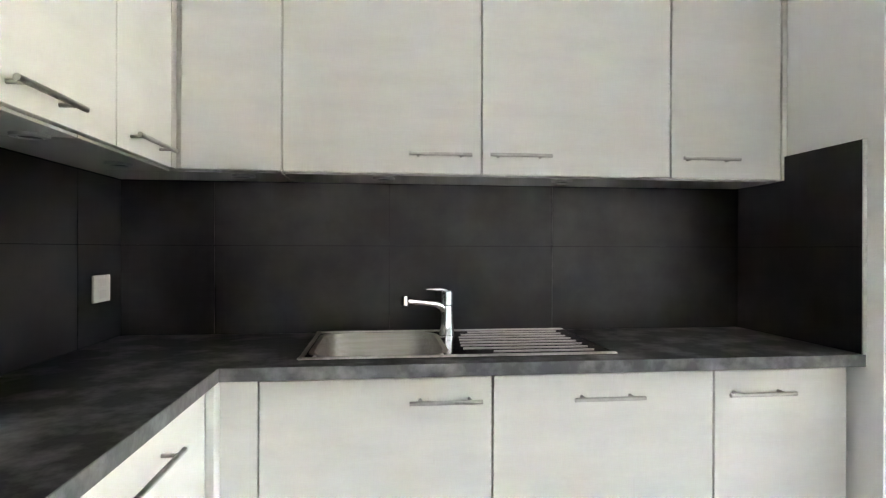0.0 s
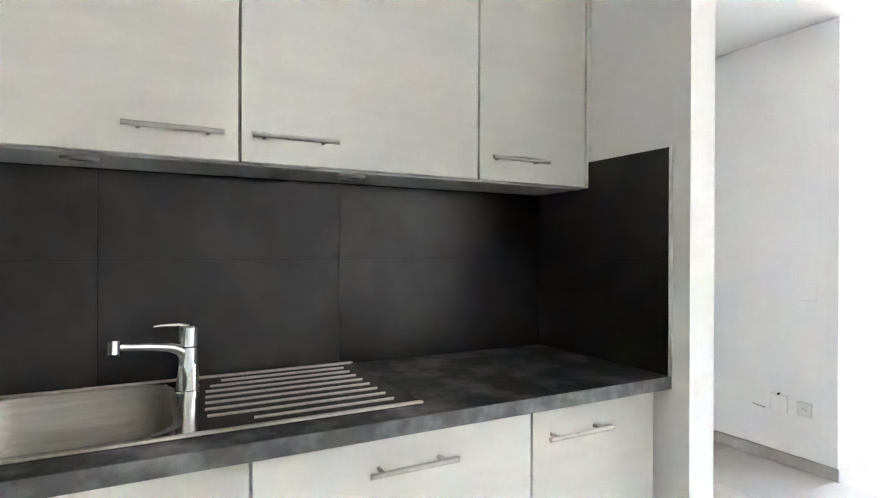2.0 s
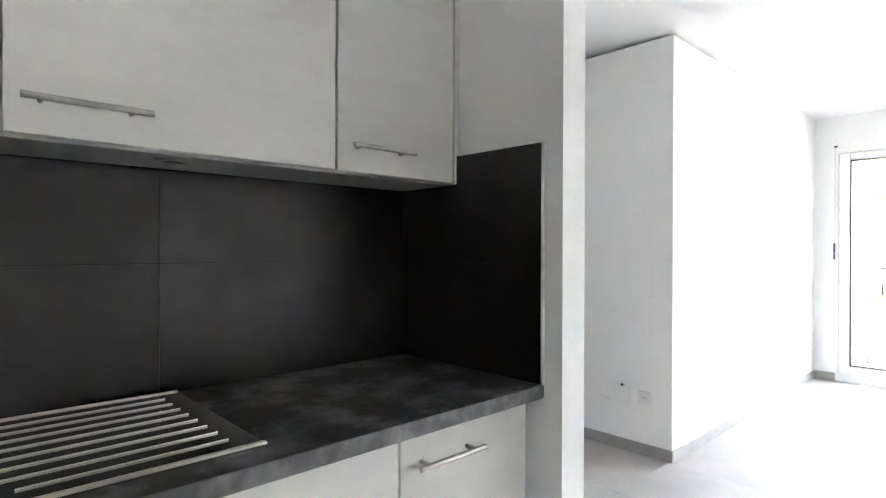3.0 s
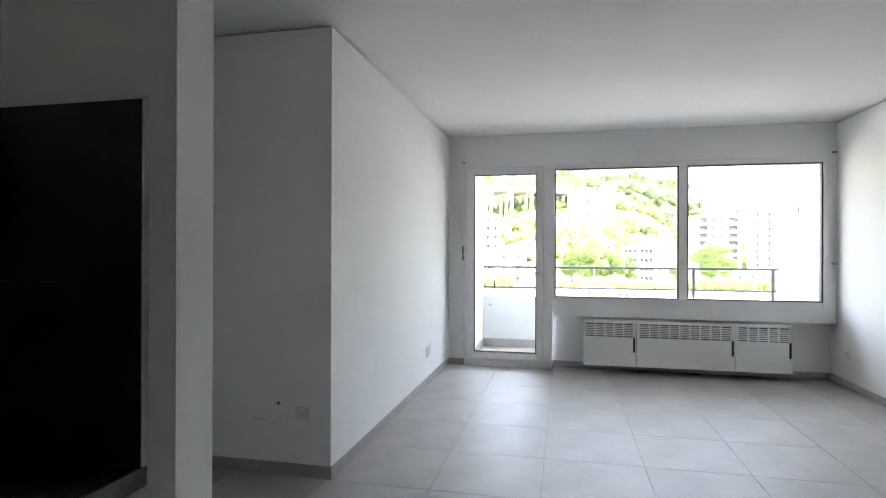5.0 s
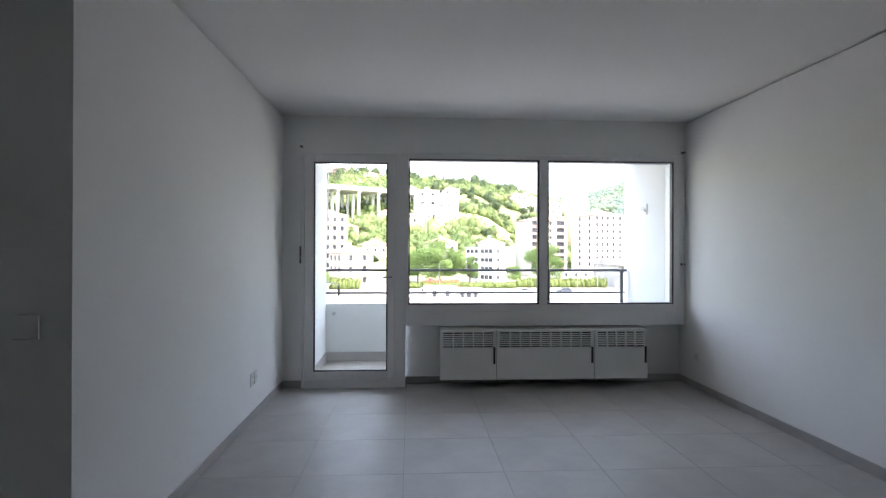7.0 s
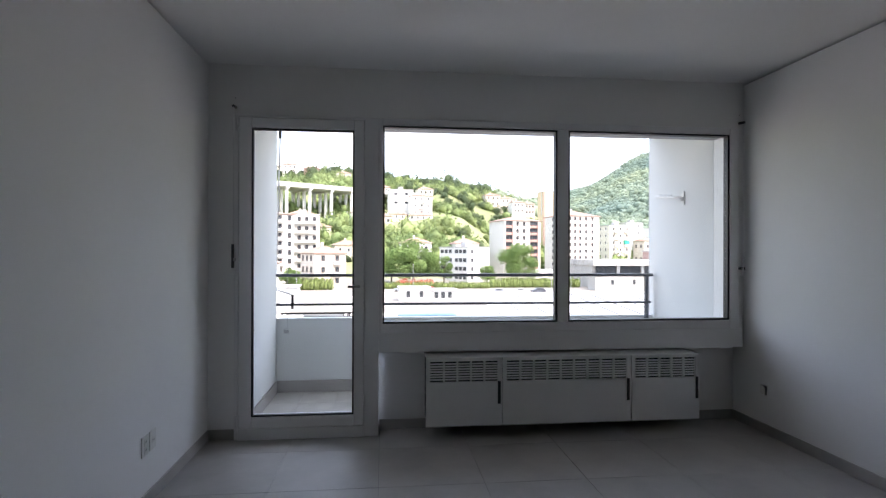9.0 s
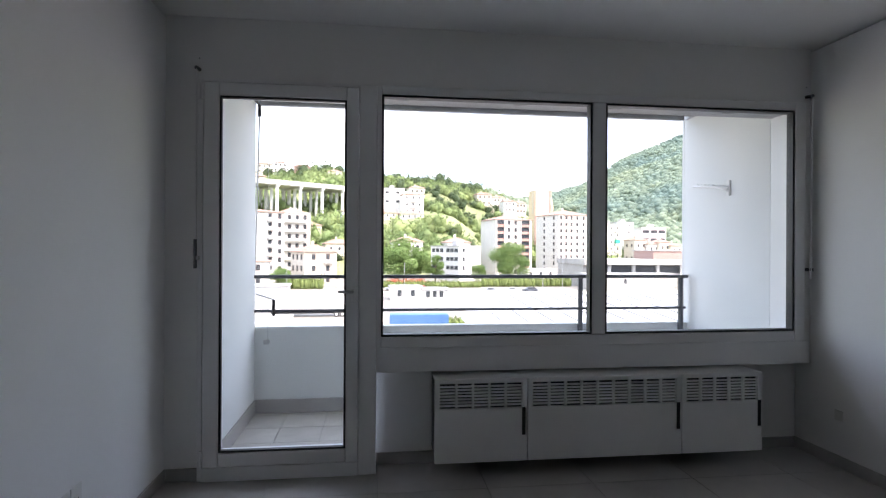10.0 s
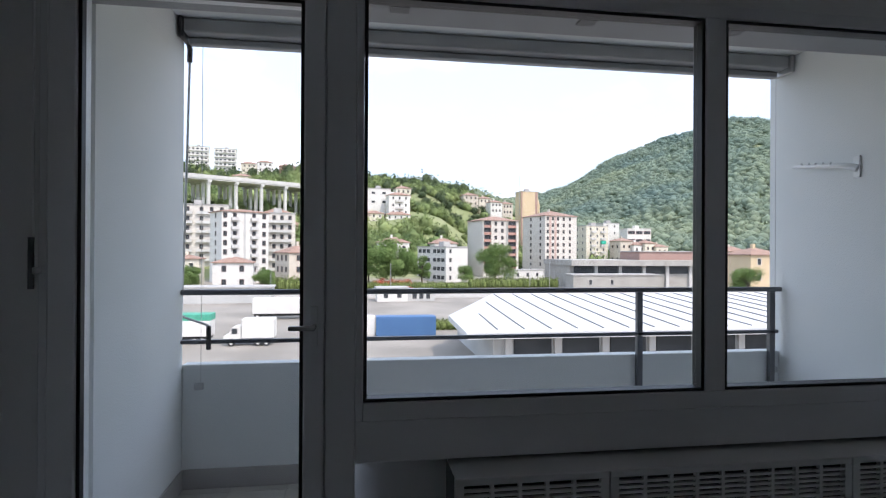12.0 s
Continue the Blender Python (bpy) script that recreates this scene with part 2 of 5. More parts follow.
skirting("baseboard_balcony_south", XO, XPI - 0.012, YB0, YB0 + 0.012, 0, 0.104)

# window and balcony door assembly
XF, XB_ = 6.478, 6.56
win = thing("window_1", (XF, 0, 0.7), "large two-pane white window above the radiator niche", "window", kind="structure")
G = dict(z0=0.762, z1=2.116)
bm = bmesh.new()
box(bm, XF, XB_, 0.825, 0.85, 0.70, 2.165, 0.004)
box(bm, XF, XB_, -1.765, -1.697, 0.70, 2.165, 0.004)
box(bm, XF, XB_, -0.481, -0.401, 0.762, 2.116, 0.004)
box(bm, XF, XB_, -1.697, 0.825, 0.70, 0.762, 0.004)
box(bm, XF, XB_, -1.697, 0.825, 2.116, 2.165, 0.004)
part("window_frame", bm, M_PVC, win)
for y0, y1 in ((-0.401, 0.825), (-1.697, -0.481)):
    g = frame_of(bmesh.new(), XF + 0.006, XF + 0.06, y0 + 0.0125, y1 - 0.0125, G["z0"] + 0.0125, G["z1"] - 0.0125, (0.012,) * 4, 0.001)
    part("gasket", g, M_GASKET, win, "black rubber glazing gasket")
    pane = part("pane", B(XF + 0.02, XF + 0.032, y0 + 0.004, y1 - 0.004, G["z0"] + 0.004, G["z1"] - 0.004), M_GLASS, win)
    pane.visible_shadow = False
# narrow panelled strip under the glass
S("window_apron", B(XF + 0.006, XI, -1.80, 0.848, 0.563, 0.6995, bev=0.002), M_PVC)

door = thing("door_1", (XF, 1.3, 0), "white glazed balcony door, closed, with grey lever handle", "door", kind="structure")
bm = bmesh.new()
box(bm, XF, XB_, 0.85, 0.948, 0.0, 2.165, 0.004)
box(bm, XF, XB_, 1.776, 1.802, 0.0, 2.165, 0.004)
box(bm, XF, XB_, 0.948, 1.776, 2.146, 2.165, 0.003)
box(bm, XF - 0.004, XB_ + 0.19, 0.948, 1.776, -0.01, 0.076, 0.004)
part("door_frame", bm, M_PVC, door)
sash = frame_of(bmesh.new(), XF - 0.014, XB_, 1.017, 1.690, 0.153, 2.073, (0.082, 0.067, 0.074, 0.069), 0.006)
sash = part("sash", sash, M_PVC, door)
part("gasket", frame_of(bmesh.new(), XF - 0.006, XF + 0.02, 1.0285, 1.6785, 0.1645, 2.0615, (0.011,) * 4, 0.001), M_GASKET, door, "black rubber glazing gasket")
pane = part("pane", B(XF + 0.01, XF + 0.022, 1.022, 1.685, 0.158, 2.068), M_GLASS, door)
pane.visible_shadow = False
bm = bmesh.new()
cyl(bm, (XF - 0.02, 0.982, 1.02), (XF - 0.062, 0.982, 1.02), 0.009)
box(bm, XF - 0.068, XF - 0.054, 0.974, 1.058, 1.012, 1.028, 0.006)
lever = part("door_handle", bm, M_ALU, door, "grey lever handle", smooth=True)
part("handle_plate", B(XF - 0.022, XF - 0.0143, 0.969, 0.995, 0.955, 1.085, bev=0.003), M_PVC, lever)
for z in (0.13, 2.09):
    part("hinge", C((XF - 0.016, 1.779, z - 0.04), (XF - 0.016, 1.779, z + 0.04), 0.009), M_PVC, door, smooth=True)

# ---- kitchen ----
def bar_handle(parent, a, b, out, z, r=0.006):
    """A round bar on two posts; a, b: its ends along the door, out: the way it stands off."""
    a, b, out = Vector(a), Vector(b), Vector(out)
    bm = bmesh.new()
    cyl(bm, a + out * 0.034, b + out * 0.034, r, 12)
    h = part("handle", bm, M_HANDLE, parent, "brushed steel bar handle", smooth=True)
    d = (b - a).normalized()
    for q in (a + d * 0.03, b - d * 0.03):
        part("post", C(q, q + out * 0.036, 0.0045, 10), M_HANDLE, h, smooth=True)
    return h


UY, UZ, UT = 1.714, 1.434, 2.25
UXW = -0.628
DT = 0.019


def unit_north(name, x0, x1, z0, z1, front, back, handle, label, group, body_top=None):
    c = thing(name, ((x0 + x1) / 2, (front + back) / 2, z0), label, "cabinet", group)
    part("body", B(x0 + 0.0005, x1 - 0.0005, front + DT + 0.001, back, z0, body_top or z1, bev=0.001, seg=1), M_CABIN, c)
    d = part("door", B(x0 + 0.003, x1 - 0.003, front, front + DT, z0 - 0.002 if z0 > 1 else z0 + 0.05, z1 - (0.0 if z0 > 1 else 0.006), bev=0.0012, seg=1), M_CAB, c, "whitewashed wood-grain door")
    if handle:
        bar_handle(d, (handle[0], front, handle[2]), (handle[1], front, handle[2]), (0, -1, 0), 0)
    return c


def unit_west(name, y0, y1, z0, z1, front, back, handle, label, group):
    c = thing(name, ((front + back) / 2, (y0 + y1) / 2, z0), label, "cabinet", group)
    part("body", B(back, front - DT - 0.001, y0 + 0.0005, y1 - 0.0005, z0, z1, bev=0.001, seg=1), M_CABIN, c)
    d = part("door", B(front - DT, front, y0 + 0.003, y1 - 0.003, z0 - 0.002 if z0 > 1 else z0 + 0.05, z1 - (0.0 if z0 > 1 else 0.006), bev=0.0012, seg=1), M_CAB, c, "whitewashed wood-grain door")
    if handle:
        bar_handle(d, (front, handle[0], handle[2]), (front, handle[1], handle[2]), (1, 0, 0), 0)
    return c


U_LABEL = "whitewashed wood wall cabinet with steel bar handle"
B_LABEL = "whitewashed wood base cabinet under the worktop"
for x0, x1, h in ((-0.317, 0.297, (0.067, 0.261, 1.488)), (0.297, 0.93, (0.32, 0.517, 1.490)), (0.93, 1.325, (0.958, 1.154, 1.493))):
    unit_north("wall_cabinet", x0, x1, UZ, UT, UY, YK - 0.012, h, U_LABEL, "wall cabinets")
unit_north("wall_cabinet", -0.612, -0.317, UZ, UT, UY, YK - 0.012, None, "whitewashed wood corner wall cabinet without handle", "wall cabinets")
for y0, y1, h in ((1.352, 1.69, (1.396, 1.634, 1.470)), (0.752, 1.352, (0.944, 1.154, 1.468)), (0.152, 0.752, (0.35, 0.56, 1.468))):
    unit_west("wall_cabinet", y0, y1, UZ, UT, UXW, XW + 0.012, h, U_LABEL, "wall cabinets")
solid("filler_strip", B(1.3265, 1.3445, UY - 0.002, YK - 0.012, UZ - 0.004, UT, bev=0.001, seg=1), M_CAB, "whitewashed wood end panel of wall cabinets", "panel")
solid("filler_strip", B(-0.6275, -0.6135, UY + 0.012, UY + 0.03, UZ, UT, bev=0.001, seg=1), M_CABIN, "beige wood filler strip in the cabinet corner", "panel")
solid("filler_strip", B(-0.646, -0.6285, 1.6915, UY + 0.03, UZ, UT, bev=0.001, seg=1), M_CABIN, "beige wood filler strip in the cabinet corner", "panel")
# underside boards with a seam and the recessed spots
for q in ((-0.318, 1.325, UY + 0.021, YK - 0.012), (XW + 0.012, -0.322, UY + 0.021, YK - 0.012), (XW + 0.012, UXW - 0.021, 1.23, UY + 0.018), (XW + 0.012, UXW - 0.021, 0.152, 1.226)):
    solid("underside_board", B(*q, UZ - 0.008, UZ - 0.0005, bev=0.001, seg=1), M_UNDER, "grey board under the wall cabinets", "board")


def spot(x, y):
    s = thing("recessed_spotlight", (x, y, UZ - 0.014), "small round steel recessed spotlight, switched off", "lamp", "recessed spotlights")
    bm = bmesh.new()
    r = bmesh.ops.create_cone(bm, cap_ends=False, segments=28, radius1=0.034, radius2=0.036, depth=0.006, matrix=Matrix.Translation((x, y, UZ - 0.0115)))
    bmesh.ops.create_cone(bm, cap_ends=False, segments=28, radius1=0.022, radius2=0.0345, depth=0.002, matrix=Matrix.Translation((x, y, UZ - 0.0145)))
    part("ring", bm, M_ALU, s, "steel rim", smooth=True)
    part("lens", C((x, y, UZ - 0.0125), (x, y, UZ - 0.0085), 0.023, 24), M_DARK, s, "dark glass lens")


for x, y in ((-0.447, 1.79), (-0.010, 1.79), (0.583, 1.785), (-0.725, 1.58), (-0.725, 1.20)):
    spot(x, y)

# base units
BY, BT, CB, CT = 1.446, 0.862, 0.867, 0.90
CWX = -0.418
for x0, x1, h in ((-0.329, 0.279, (0.055, 0.246, 0.798)), (0.279, 0.911, (0.496, 0.693, 0.795)), (0.911, 1.325, (0.939, 1.136, 0.795))):
    unit_north("base_cabinet", x0, x1, 0.1, BT, BY, YK - 0.01, h, B_LABEL, "base cabinets", body_top=0.68 if x0 < 0 else None)
for y0, y1, h in ((0.84, 1.405, (0.903, 1.163, 0.79)), (0.24, 0.84, (0.42, 0.66, 0.79)), (-0.36, 0.24, (-0.18, 0.06, 0.79))):
    unit_west("base_cabinet", y0, y1, 0.1, BT, CWX - 0.028, XW + 0.01, h, B_LABEL, "base cabinets")
solid("filler_strip", B(-0.424, -0.331, BY + 0.004, BY + 0.022, 0.12, BT, bev=0.001, seg=1), M_CAB, "whitewashed wood corner filler strip", "panel")
solid("filler_strip", B(-0.4465, -0.4255, 1.407, BY + 0.022, 0.12, BT, bev=0.001, seg=1), M_CAB, "whitewashed wood corner filler strip", "panel")
solid("plinth", B(-0.46, 1.33, BY + 0.05, BY + 0.066, 0, 0.0995), M_CABIN, "low plinth board under the base cabinets", "panel")
solid("plinth", B(-0.50, -0.484, -0.36, BY + 0.048, 0, 0.0995), M_CABIN, "low plinth board under the base cabinets", "panel")

# worktop: one slab with the cut-out for the bowl
SX0, SX1, SY0, SY1 = -0.232, 0.636, 1.478, 1.945
bm = bmesh.new()
XE_ = XS - 0.0005
cut = (-0.224, 0.178, 1.487, 1.926)
for q in ((XW + 0.0005, CWX, -0.36, 1.41), (XW + 0.0005, cut[0], 1.41, YK - 0.0005), (cut[1], XE_, 1.41, YK - 0.0005), (cut[0], cut[1], 1.41, cut[2]), (cut[0], cut[1], cut[3], YK - 0.0005)):
    vs = [[bm.verts.new((x, y, z)) for x, y in ((q[0], q[2]), (q[1], q[2]), (q[1], q[3]), (q[0], q[3]))] for z in (CB, CT)]
    bm.faces.new(vs[1])
    bm.faces.new(vs[0][::-1])
edge = [(CWX, -0.36), (CWX, 1.41), (XE_, 1.41)]
for a, b in zip(edge, edge[1:]):
    f = bm.faces.new([bm.verts.new((*p, z)) for p, z in ((a, CB), (b, CB), (b, CT), (a, CT))])
top = solid("worktop", bm, M_TOP, "dark slate-look laminate worktop with grey edge", "worktop")
bm = bmesh.new()
box(bm, CWX + 0.0003, CWX + 0.0035, -0.36, 1.4065, CB - 0.0005, CT + 0.0006, 0.001, 1)
box(bm, CWX + 0.0003, XE_, 1.4065, 1.4097, CB - 0.0005, CT + 0.0006, 0.001, 1)
part("edge_band", bm, M_TOPEDGE, top, "grey stone-look edge band")

# sink with bowl, drainer ribs and tap
sink = thing("kitchen_sink", (0.2, 1.7, CT), "inset stainless steel sink with ribbed drainer", "sink")
bm = bmesh.new()
z1 = CT + 0.006
bx0, bx1, by0, by1 = -0.204, 0.160, 1.500, 1.905
xs, ys = (SX0, bx0, bx1, SX1), (SY0, by0, by1, SY1)
grid = [[bm.verts.new((x, y, z1)) for y in ys] for x in xs]
for i in range(3):
    for j in range(3):
        if (i, j) != (1, 1):
            bm.faces.new((grid[i][j], grid[i + 1][j], grid[i + 1][j + 1], grid[i][j + 1]))
rim = [grid[0][0], grid[1][0], grid[2][0], grid[3][0], grid[3][1], grid[3][2], grid[3][3], grid[2][3], grid[1][3], grid[0][3], grid[0][2], grid[0][1]]
low = [bm.verts.new((v.co.x + (-0.003 if v.co.x < 0 else 0.003) * (v.co.x in (SX0, SX1)), v.co.y, CT + 0.0005)) for v in rim]
for k in range(12):
    bm.faces.new((rim[k], rim[(k + 1) % 12], low[(k + 1) % 12], low[k]))
part("deck", bm, M_POLISH, sink)
part("edge_lip", B(SX1 - 0.003, SX1 + 0.003, SY0, SY1, CT + 0.0005, z1 + 0.0006, bev=0.001, seg=1), M_POLISH, sink, "thin polished edge lip")


def rounded(x0, x1, y0, y1, r, z, n=6):
    out = []
    for cx, cy, a0 in ((x1 - r, y1 - r, 0), (x0 + r, y1 - r, 90), (x0 + r, y0 + r, 180), (x1 - r, y0 + r, 270)):
        out += [(cx + r * math.cos(radians(a0 + 90 * k / n)), cy + r * math.sin(radians(a0 + 90 * k / n)), z) for k in range(n + 1)]
    return out


bm = bmesh.new()
rings = []
for inset, z, r in ((-0.014, z1 + 0.0015, 0.085), (0.0, z1 + 0.001, 0.08), (0.005, z1 - 0.012, 0.08), (0.016, CT - 0.12, 0.08), (0.036, CT - 0.165, 0.08), (0.07, CT - 0.176, 0.06)):
    rings.append([bm.verts.new(p) for p in rounded(bx0 + inset, bx1 - inset, by0 + inset, by1 - inset, r, z)])
for a, b in zip(rings, rings[1:]):
    for k in range(len(a)):
        bm.faces.new((a[k], a[(k + 1) % len(a)], b[(k + 1) % len(a)], b[k]))
bm.faces.new(rings[-1])
part("bowl", bm, M_STEEL, sink, "brushed steel bowl with rounded corners", smooth=True)
bm = bmesh.new()
cyl(bm, (0.0, 1.70, CT - 0.175), (0.0, 1.70, CT - 0.170), 0.042, 24)
part("drain", bm, M_CHROME, sink, "round drain strainer", smooth=True)
for k in range(8):
    y = 1.535 + k * 0.050
    x0 = (0.30, 0.22, 0.22, 0.225, 0.23, 0.235, 0.25, 0.28)[k]
    bm = B(x0, 0.598, y - 0.0016, y + 0.0016, z1 + 0.0002, z1 + 0.0030, bev=0.0012)
    part("drainer_rib", bm, M_RIM, sink, smooth=True)
for q in (((SX0, SY0 + 0.004), (SX1, SY0 + 0.004)), ((SX0, SY1 - 0.004), (SX1, SY1 - 0.004)), ((SX0 + 0.003, SY0), (SX0 + 0.003, SY1))):
    part("rim", B(min(q[0][0], q[1][0]) - 0.006, max(q[0][0], q[1][0]) + 0.006, min(q[0][1], q[1][1]) - 0.006, max(q[0][1], q[1][1]) + 0.006, z1 - 0.003, z1 + 0.003, bev=0.0025), M_RIM, sink, "raised rolled rim", smooth=True)

tap = thing("mixer_tap", (0.199, 1.80, z1), "chrome single-lever kitchen mixer tap on the sink", "tap")
bm = bmesh.new()
cyl(bm, (0.199, 1.80, z1), (0.199, 1.80, z1 + 0.007), 0.028, 28)
cyl(bm, (0.199, 1.80, z1 + 0.008), (0.199, 1.80, z1 + 0.105), 0.025, 28, 0.022)
part("column", bm, M_CHROME, tap, smooth=True)
bm = bmesh.new()
cyl(bm, (0.199, 1.80, z1 + 0.1075), (0.199, 1.80, z1 + 0.15), 0.0225, 28)
cyl(bm, (0.199, 1.80, z1 + 0.15), (0.199, 1.80, z1 + 0.154), 0.0225, 28, 0.018)
head = part("head", bm, M_CHROME, tap, smooth=True)
part("lever", sweep(bmesh.new(), [(0.199, 1.80, z1 + 0.151), (0.18, 1.795, z1 + 0.157), (0.14, 1.785, z1 + 0.158), (0.128, 1.782, z1 + 0.157)], [0.006, 0.0042, 0.003, 0.0022], 10), M_CHROME, head, "slim flat lever", smooth=True)
part("spout", sweep(bmesh.new(), [(0.199, 1.80, z1 + 0.062), (0.194, 1.797, z1 + 0.084), (0.182, 1.790, z1 + 0.101), (0.160, 1.777, z1 + 0.111), (0.12, 1.752, z1 + 0.119), (0.085, 1.731, z1 + 0.124), (0.056, 1.712, z1 + 0.129)], [0.017, 0.0155, 0.0135, 0.011, 0.009, 0.008, 0.009], 16), M_CHROME, tap, "angled swivel spout", smooth=True)
aerator = part("aerator", C((0.056, 1.712, z1 + 0.115), (0.056, 1.712, z1 + 0.143), 0.0125, 20), M_CHROME, tap, smooth=True)
part("outlet_ring", C((0.056, 1.712, z1 + 0.1095), (0.056, 1.712, z1 + 0.1147), 0.0105, 20), M_DARK, aerator, "dark outlet ring", smooth=True)

# tiled splashback
def tile_row(wall_ob, along, fixed, out, spans, rows, name="tile"):
    thick = 0.009
    for a0, a1 in spans:
        for z0, z1_ in rows:
            g = 0.0013
            bm = bmesh.new()
            if along == "x":
                box(bm, a0 + g, a1 - g, min(fixed, fixed + out * thick), max(fixed, fixed + out * thick), z0 + g, z1_ - g)
            else:
                box(bm, min(fixed, fixed + out * thick), max(fixed, fixed + out * thick), a0 + g, a1 - g, z0 + g, z1_ - g)
            part(name, bm, M_TILE, wall_ob)


rows_ = ((CT + 0.001, 1.206), (1.206, 1.513))
sb = thing("splashback", (0.2, YK, CT), "large matt black tiles behind the worktop", "splashback", kind="structure")
bm = bmesh.new()
box(bm, XW + 0.0005, XS - 0.0005, YK - 0.006, YK - 0.0005, CT + 0.001, 1.43)
box(bm, XW + 0.0005, XW + 0.006, -0.36, YK - 0.0065, CT + 0.001, 1.43)
box(bm, XS - 0.006, XS - 0.0005, 1.4105, YK - 0.0065, CT + 0.001, 1.512)
part("grout", bm, M_TGROUT, sb)
back_rows = ((CT + 0.002, 1.206), (1.206, 1.424))
tile_row(sb, "x", YK - 0.006, -0.55, ((-0.884, -0.581), (-0.581, 0.012), (0.012, 0.605), (0.605, 1.3395)), back_rows)
tile_row(sb, "y", XW + 0.006, 0.55, ((1.69, 1.957), (1.09, 1.69), (0.49, 1.09), (-0.11, 0.49)), back_rows)
tile_row(sb, "y", XS - 0.006, -0.55, ((1.41, 1.957),), ((CT + 0.002, 1.206), (1.206, 1.512)))
bm = B(XS - 0.0125, XS - 0.0004, 1.4045, 1.4098, CT + 0.001, 1.5145, bev=0.001, seg=1)
part("edge_trim", bm, M_PLATE, sb, "thin white tile edge trim")
outlet = thing("wall_socket", (XW + 0.011, 1.81, 1.07), "white double wall socket on the black tiles", "socket")
part("plate", B(XW + 0.0105, XW + 0.019, 1.765, 1.868, 1.028, 1.112, bev=0.003), M_PLATE, outlet)
for z in (1.052, 1.089):
    part("insert", B(XW + 0.0192, XW + 0.021, 1.797, 1.836, z - 0.012, z + 0.012, bev=0.0008, seg=1), M_PLATEGREY, outlet)

# ---- living room ----
rad = thing("radiator_cover", (6.48, -0.43, 0.09), "white enamelled radiator cover with three slotted grilles", "radiator")
RX, RY0, RY1, RZ0, RZ1 = 6.36, -1.392, 0.535, 0.088, 0.545
sections = ((0.020, RY1), (-0.889, 0.0145), (RY0, -0.894))
# near-black block fills the cover behind the slotted panels
part("dark_core", B(RX + 0.022, 6.615, RY0 + 0.01, RY1 - 0.01, RZ0 + 0.012, RZ1 - 0.004, bev=0.002, seg=1), M_DARK, rad)
part("top_panel", B(RX, 6.615, RY0, RY1, RZ1 - 0.0035, RZ1, bev=0.001, seg=1), M_RAD, rad)
for y0, y1 in sections:
    n = 9 if y1 - y0 > 0.7 else 5
    gy0, gy1, gz0, gz1 = y0 + 0.028, y1 - 0.028, 0.382, 0.520
    bm = bmesh.new()
    box(bm, RX, RX + 0.02, y0, y1, RZ0, gz0, 0.0015, 1)
    box(bm, RX, RX + 0.02, y0, y1, gz1, RZ1 - 0.004, 0.0015, 1)
    box(bm, RX, RX + 0.02, y0, gy0, gz0, gz1)
    box(bm, RX, RX + 0.02, gy1, y1, gz0, gz1)
    panel = part("front_panel", bm, M_RAD, rad)
    pitch = (gy1 - gy0) / n
    for k in range(1, n):
        part("grille_bar", B(RX + 0.0005, RX + 0.016, gy0 + k * pitch - 0.006, gy0 + k * pitch + 0.006, gz0, gz1), M_RAD, panel)
    for k in range(1, 8):
        z = gz0 + k * (gz1 - gz0) / 8
        part("slat", B(RX + 0.001, RX + 0.012, gy0, gy1, z - 0.0045, z + 0.0045), M_RAD, panel)
    part("grip", B(RX - 0.006, RX - 0.0003, y0 + 0.010, y0 + 0.030, 0.232, 0.384, bev=0.002), M_DARK, panel, "black plastic vertical grip")


def plate_on(name, x, y, z, axis, w, h, label, sockets=0, material=None):
    p = thing(name, (x, y, z), label, "socket")
    t = 0.006

    def slab(a0, a1, z0, z1_, t0, t1, bev, m, nm):
        if axis == "-x":
            bm = B(x - t1, x - t0, y + a0, y + a1, z + z0, z + z1_, bev=bev, seg=1)
        elif axis == "-y":
            bm = B(x + a0, x + a1, y - t1, y - t0, z + z0, z + z1_, bev=bev, seg=1)
        else:
            bm = B(x + a0, x + a1, y + t0, y + t1, z + z0, z + z1_, bev=bev, seg=1)
        part(nm, bm, m, p)
    slab(-w / 2, w / 2, -h / 2, h / 2, 0.0004, t, 0.0025, material or M_PLATE, "plate")
    for k in range(sockets):
        zz = (k - (sockets - 1) / 2) * 0.04
        slab(-0.016, 0.016, zz - 0.015, zz + 0.015, t + 0.0002, t + 0.002, 0.0006, M_PLATEGREY, "insert")
        for dy in (-0.007, 0.007):
            slab(dy - 0.002, dy + 0.002, zz - 0.002, zz + 0.002, t + 0.0021, t + 0.0028, 0, M_DARK, "pin_hole")
    return p


plate_on("wall_socket", XC, 2.145, 0.345, "-x", 0.080, 0.080, "white wall socket low on the plaster wall", 1)
plate_on("wall_socket", XC, 2.285, 0.345, "-x", 0.100, 0.105, "white telephone socket box low on the wall", 0, M_WALL)
solid("cable_stub", sweep(bmesh.new(), [(XC - 0.004, 2.285, 0.402), (XC - 0.012, 2.285, 0.403), (XC - 0.018, 2.283, 0.398)], 0.006, 8), M_DARK, "short black cable end above the socket box", "cable", smooth=True)
solid("cable_stub", sweep(bmesh.new(), [(XC - 0.002, 2.37, 0.30), (XC - 0.01, 2.40, 0.305), (XC - 0.006, 2.44, 0.31)], 0.004, 8), M_PLATEGREY, "loose pale cable end on the wall", "cable", smooth=True)
plate_on("blank_cover", XC, 2.128, 0.997, "-x", 0.09, 0.085, "painted blank cover plate on the wall", 0, M_WALL)
plate_on("wall_socket", 5.535, YN, 0.305, "-y", 0.075, 0.10, "white double wall socket low on the wall", 2)
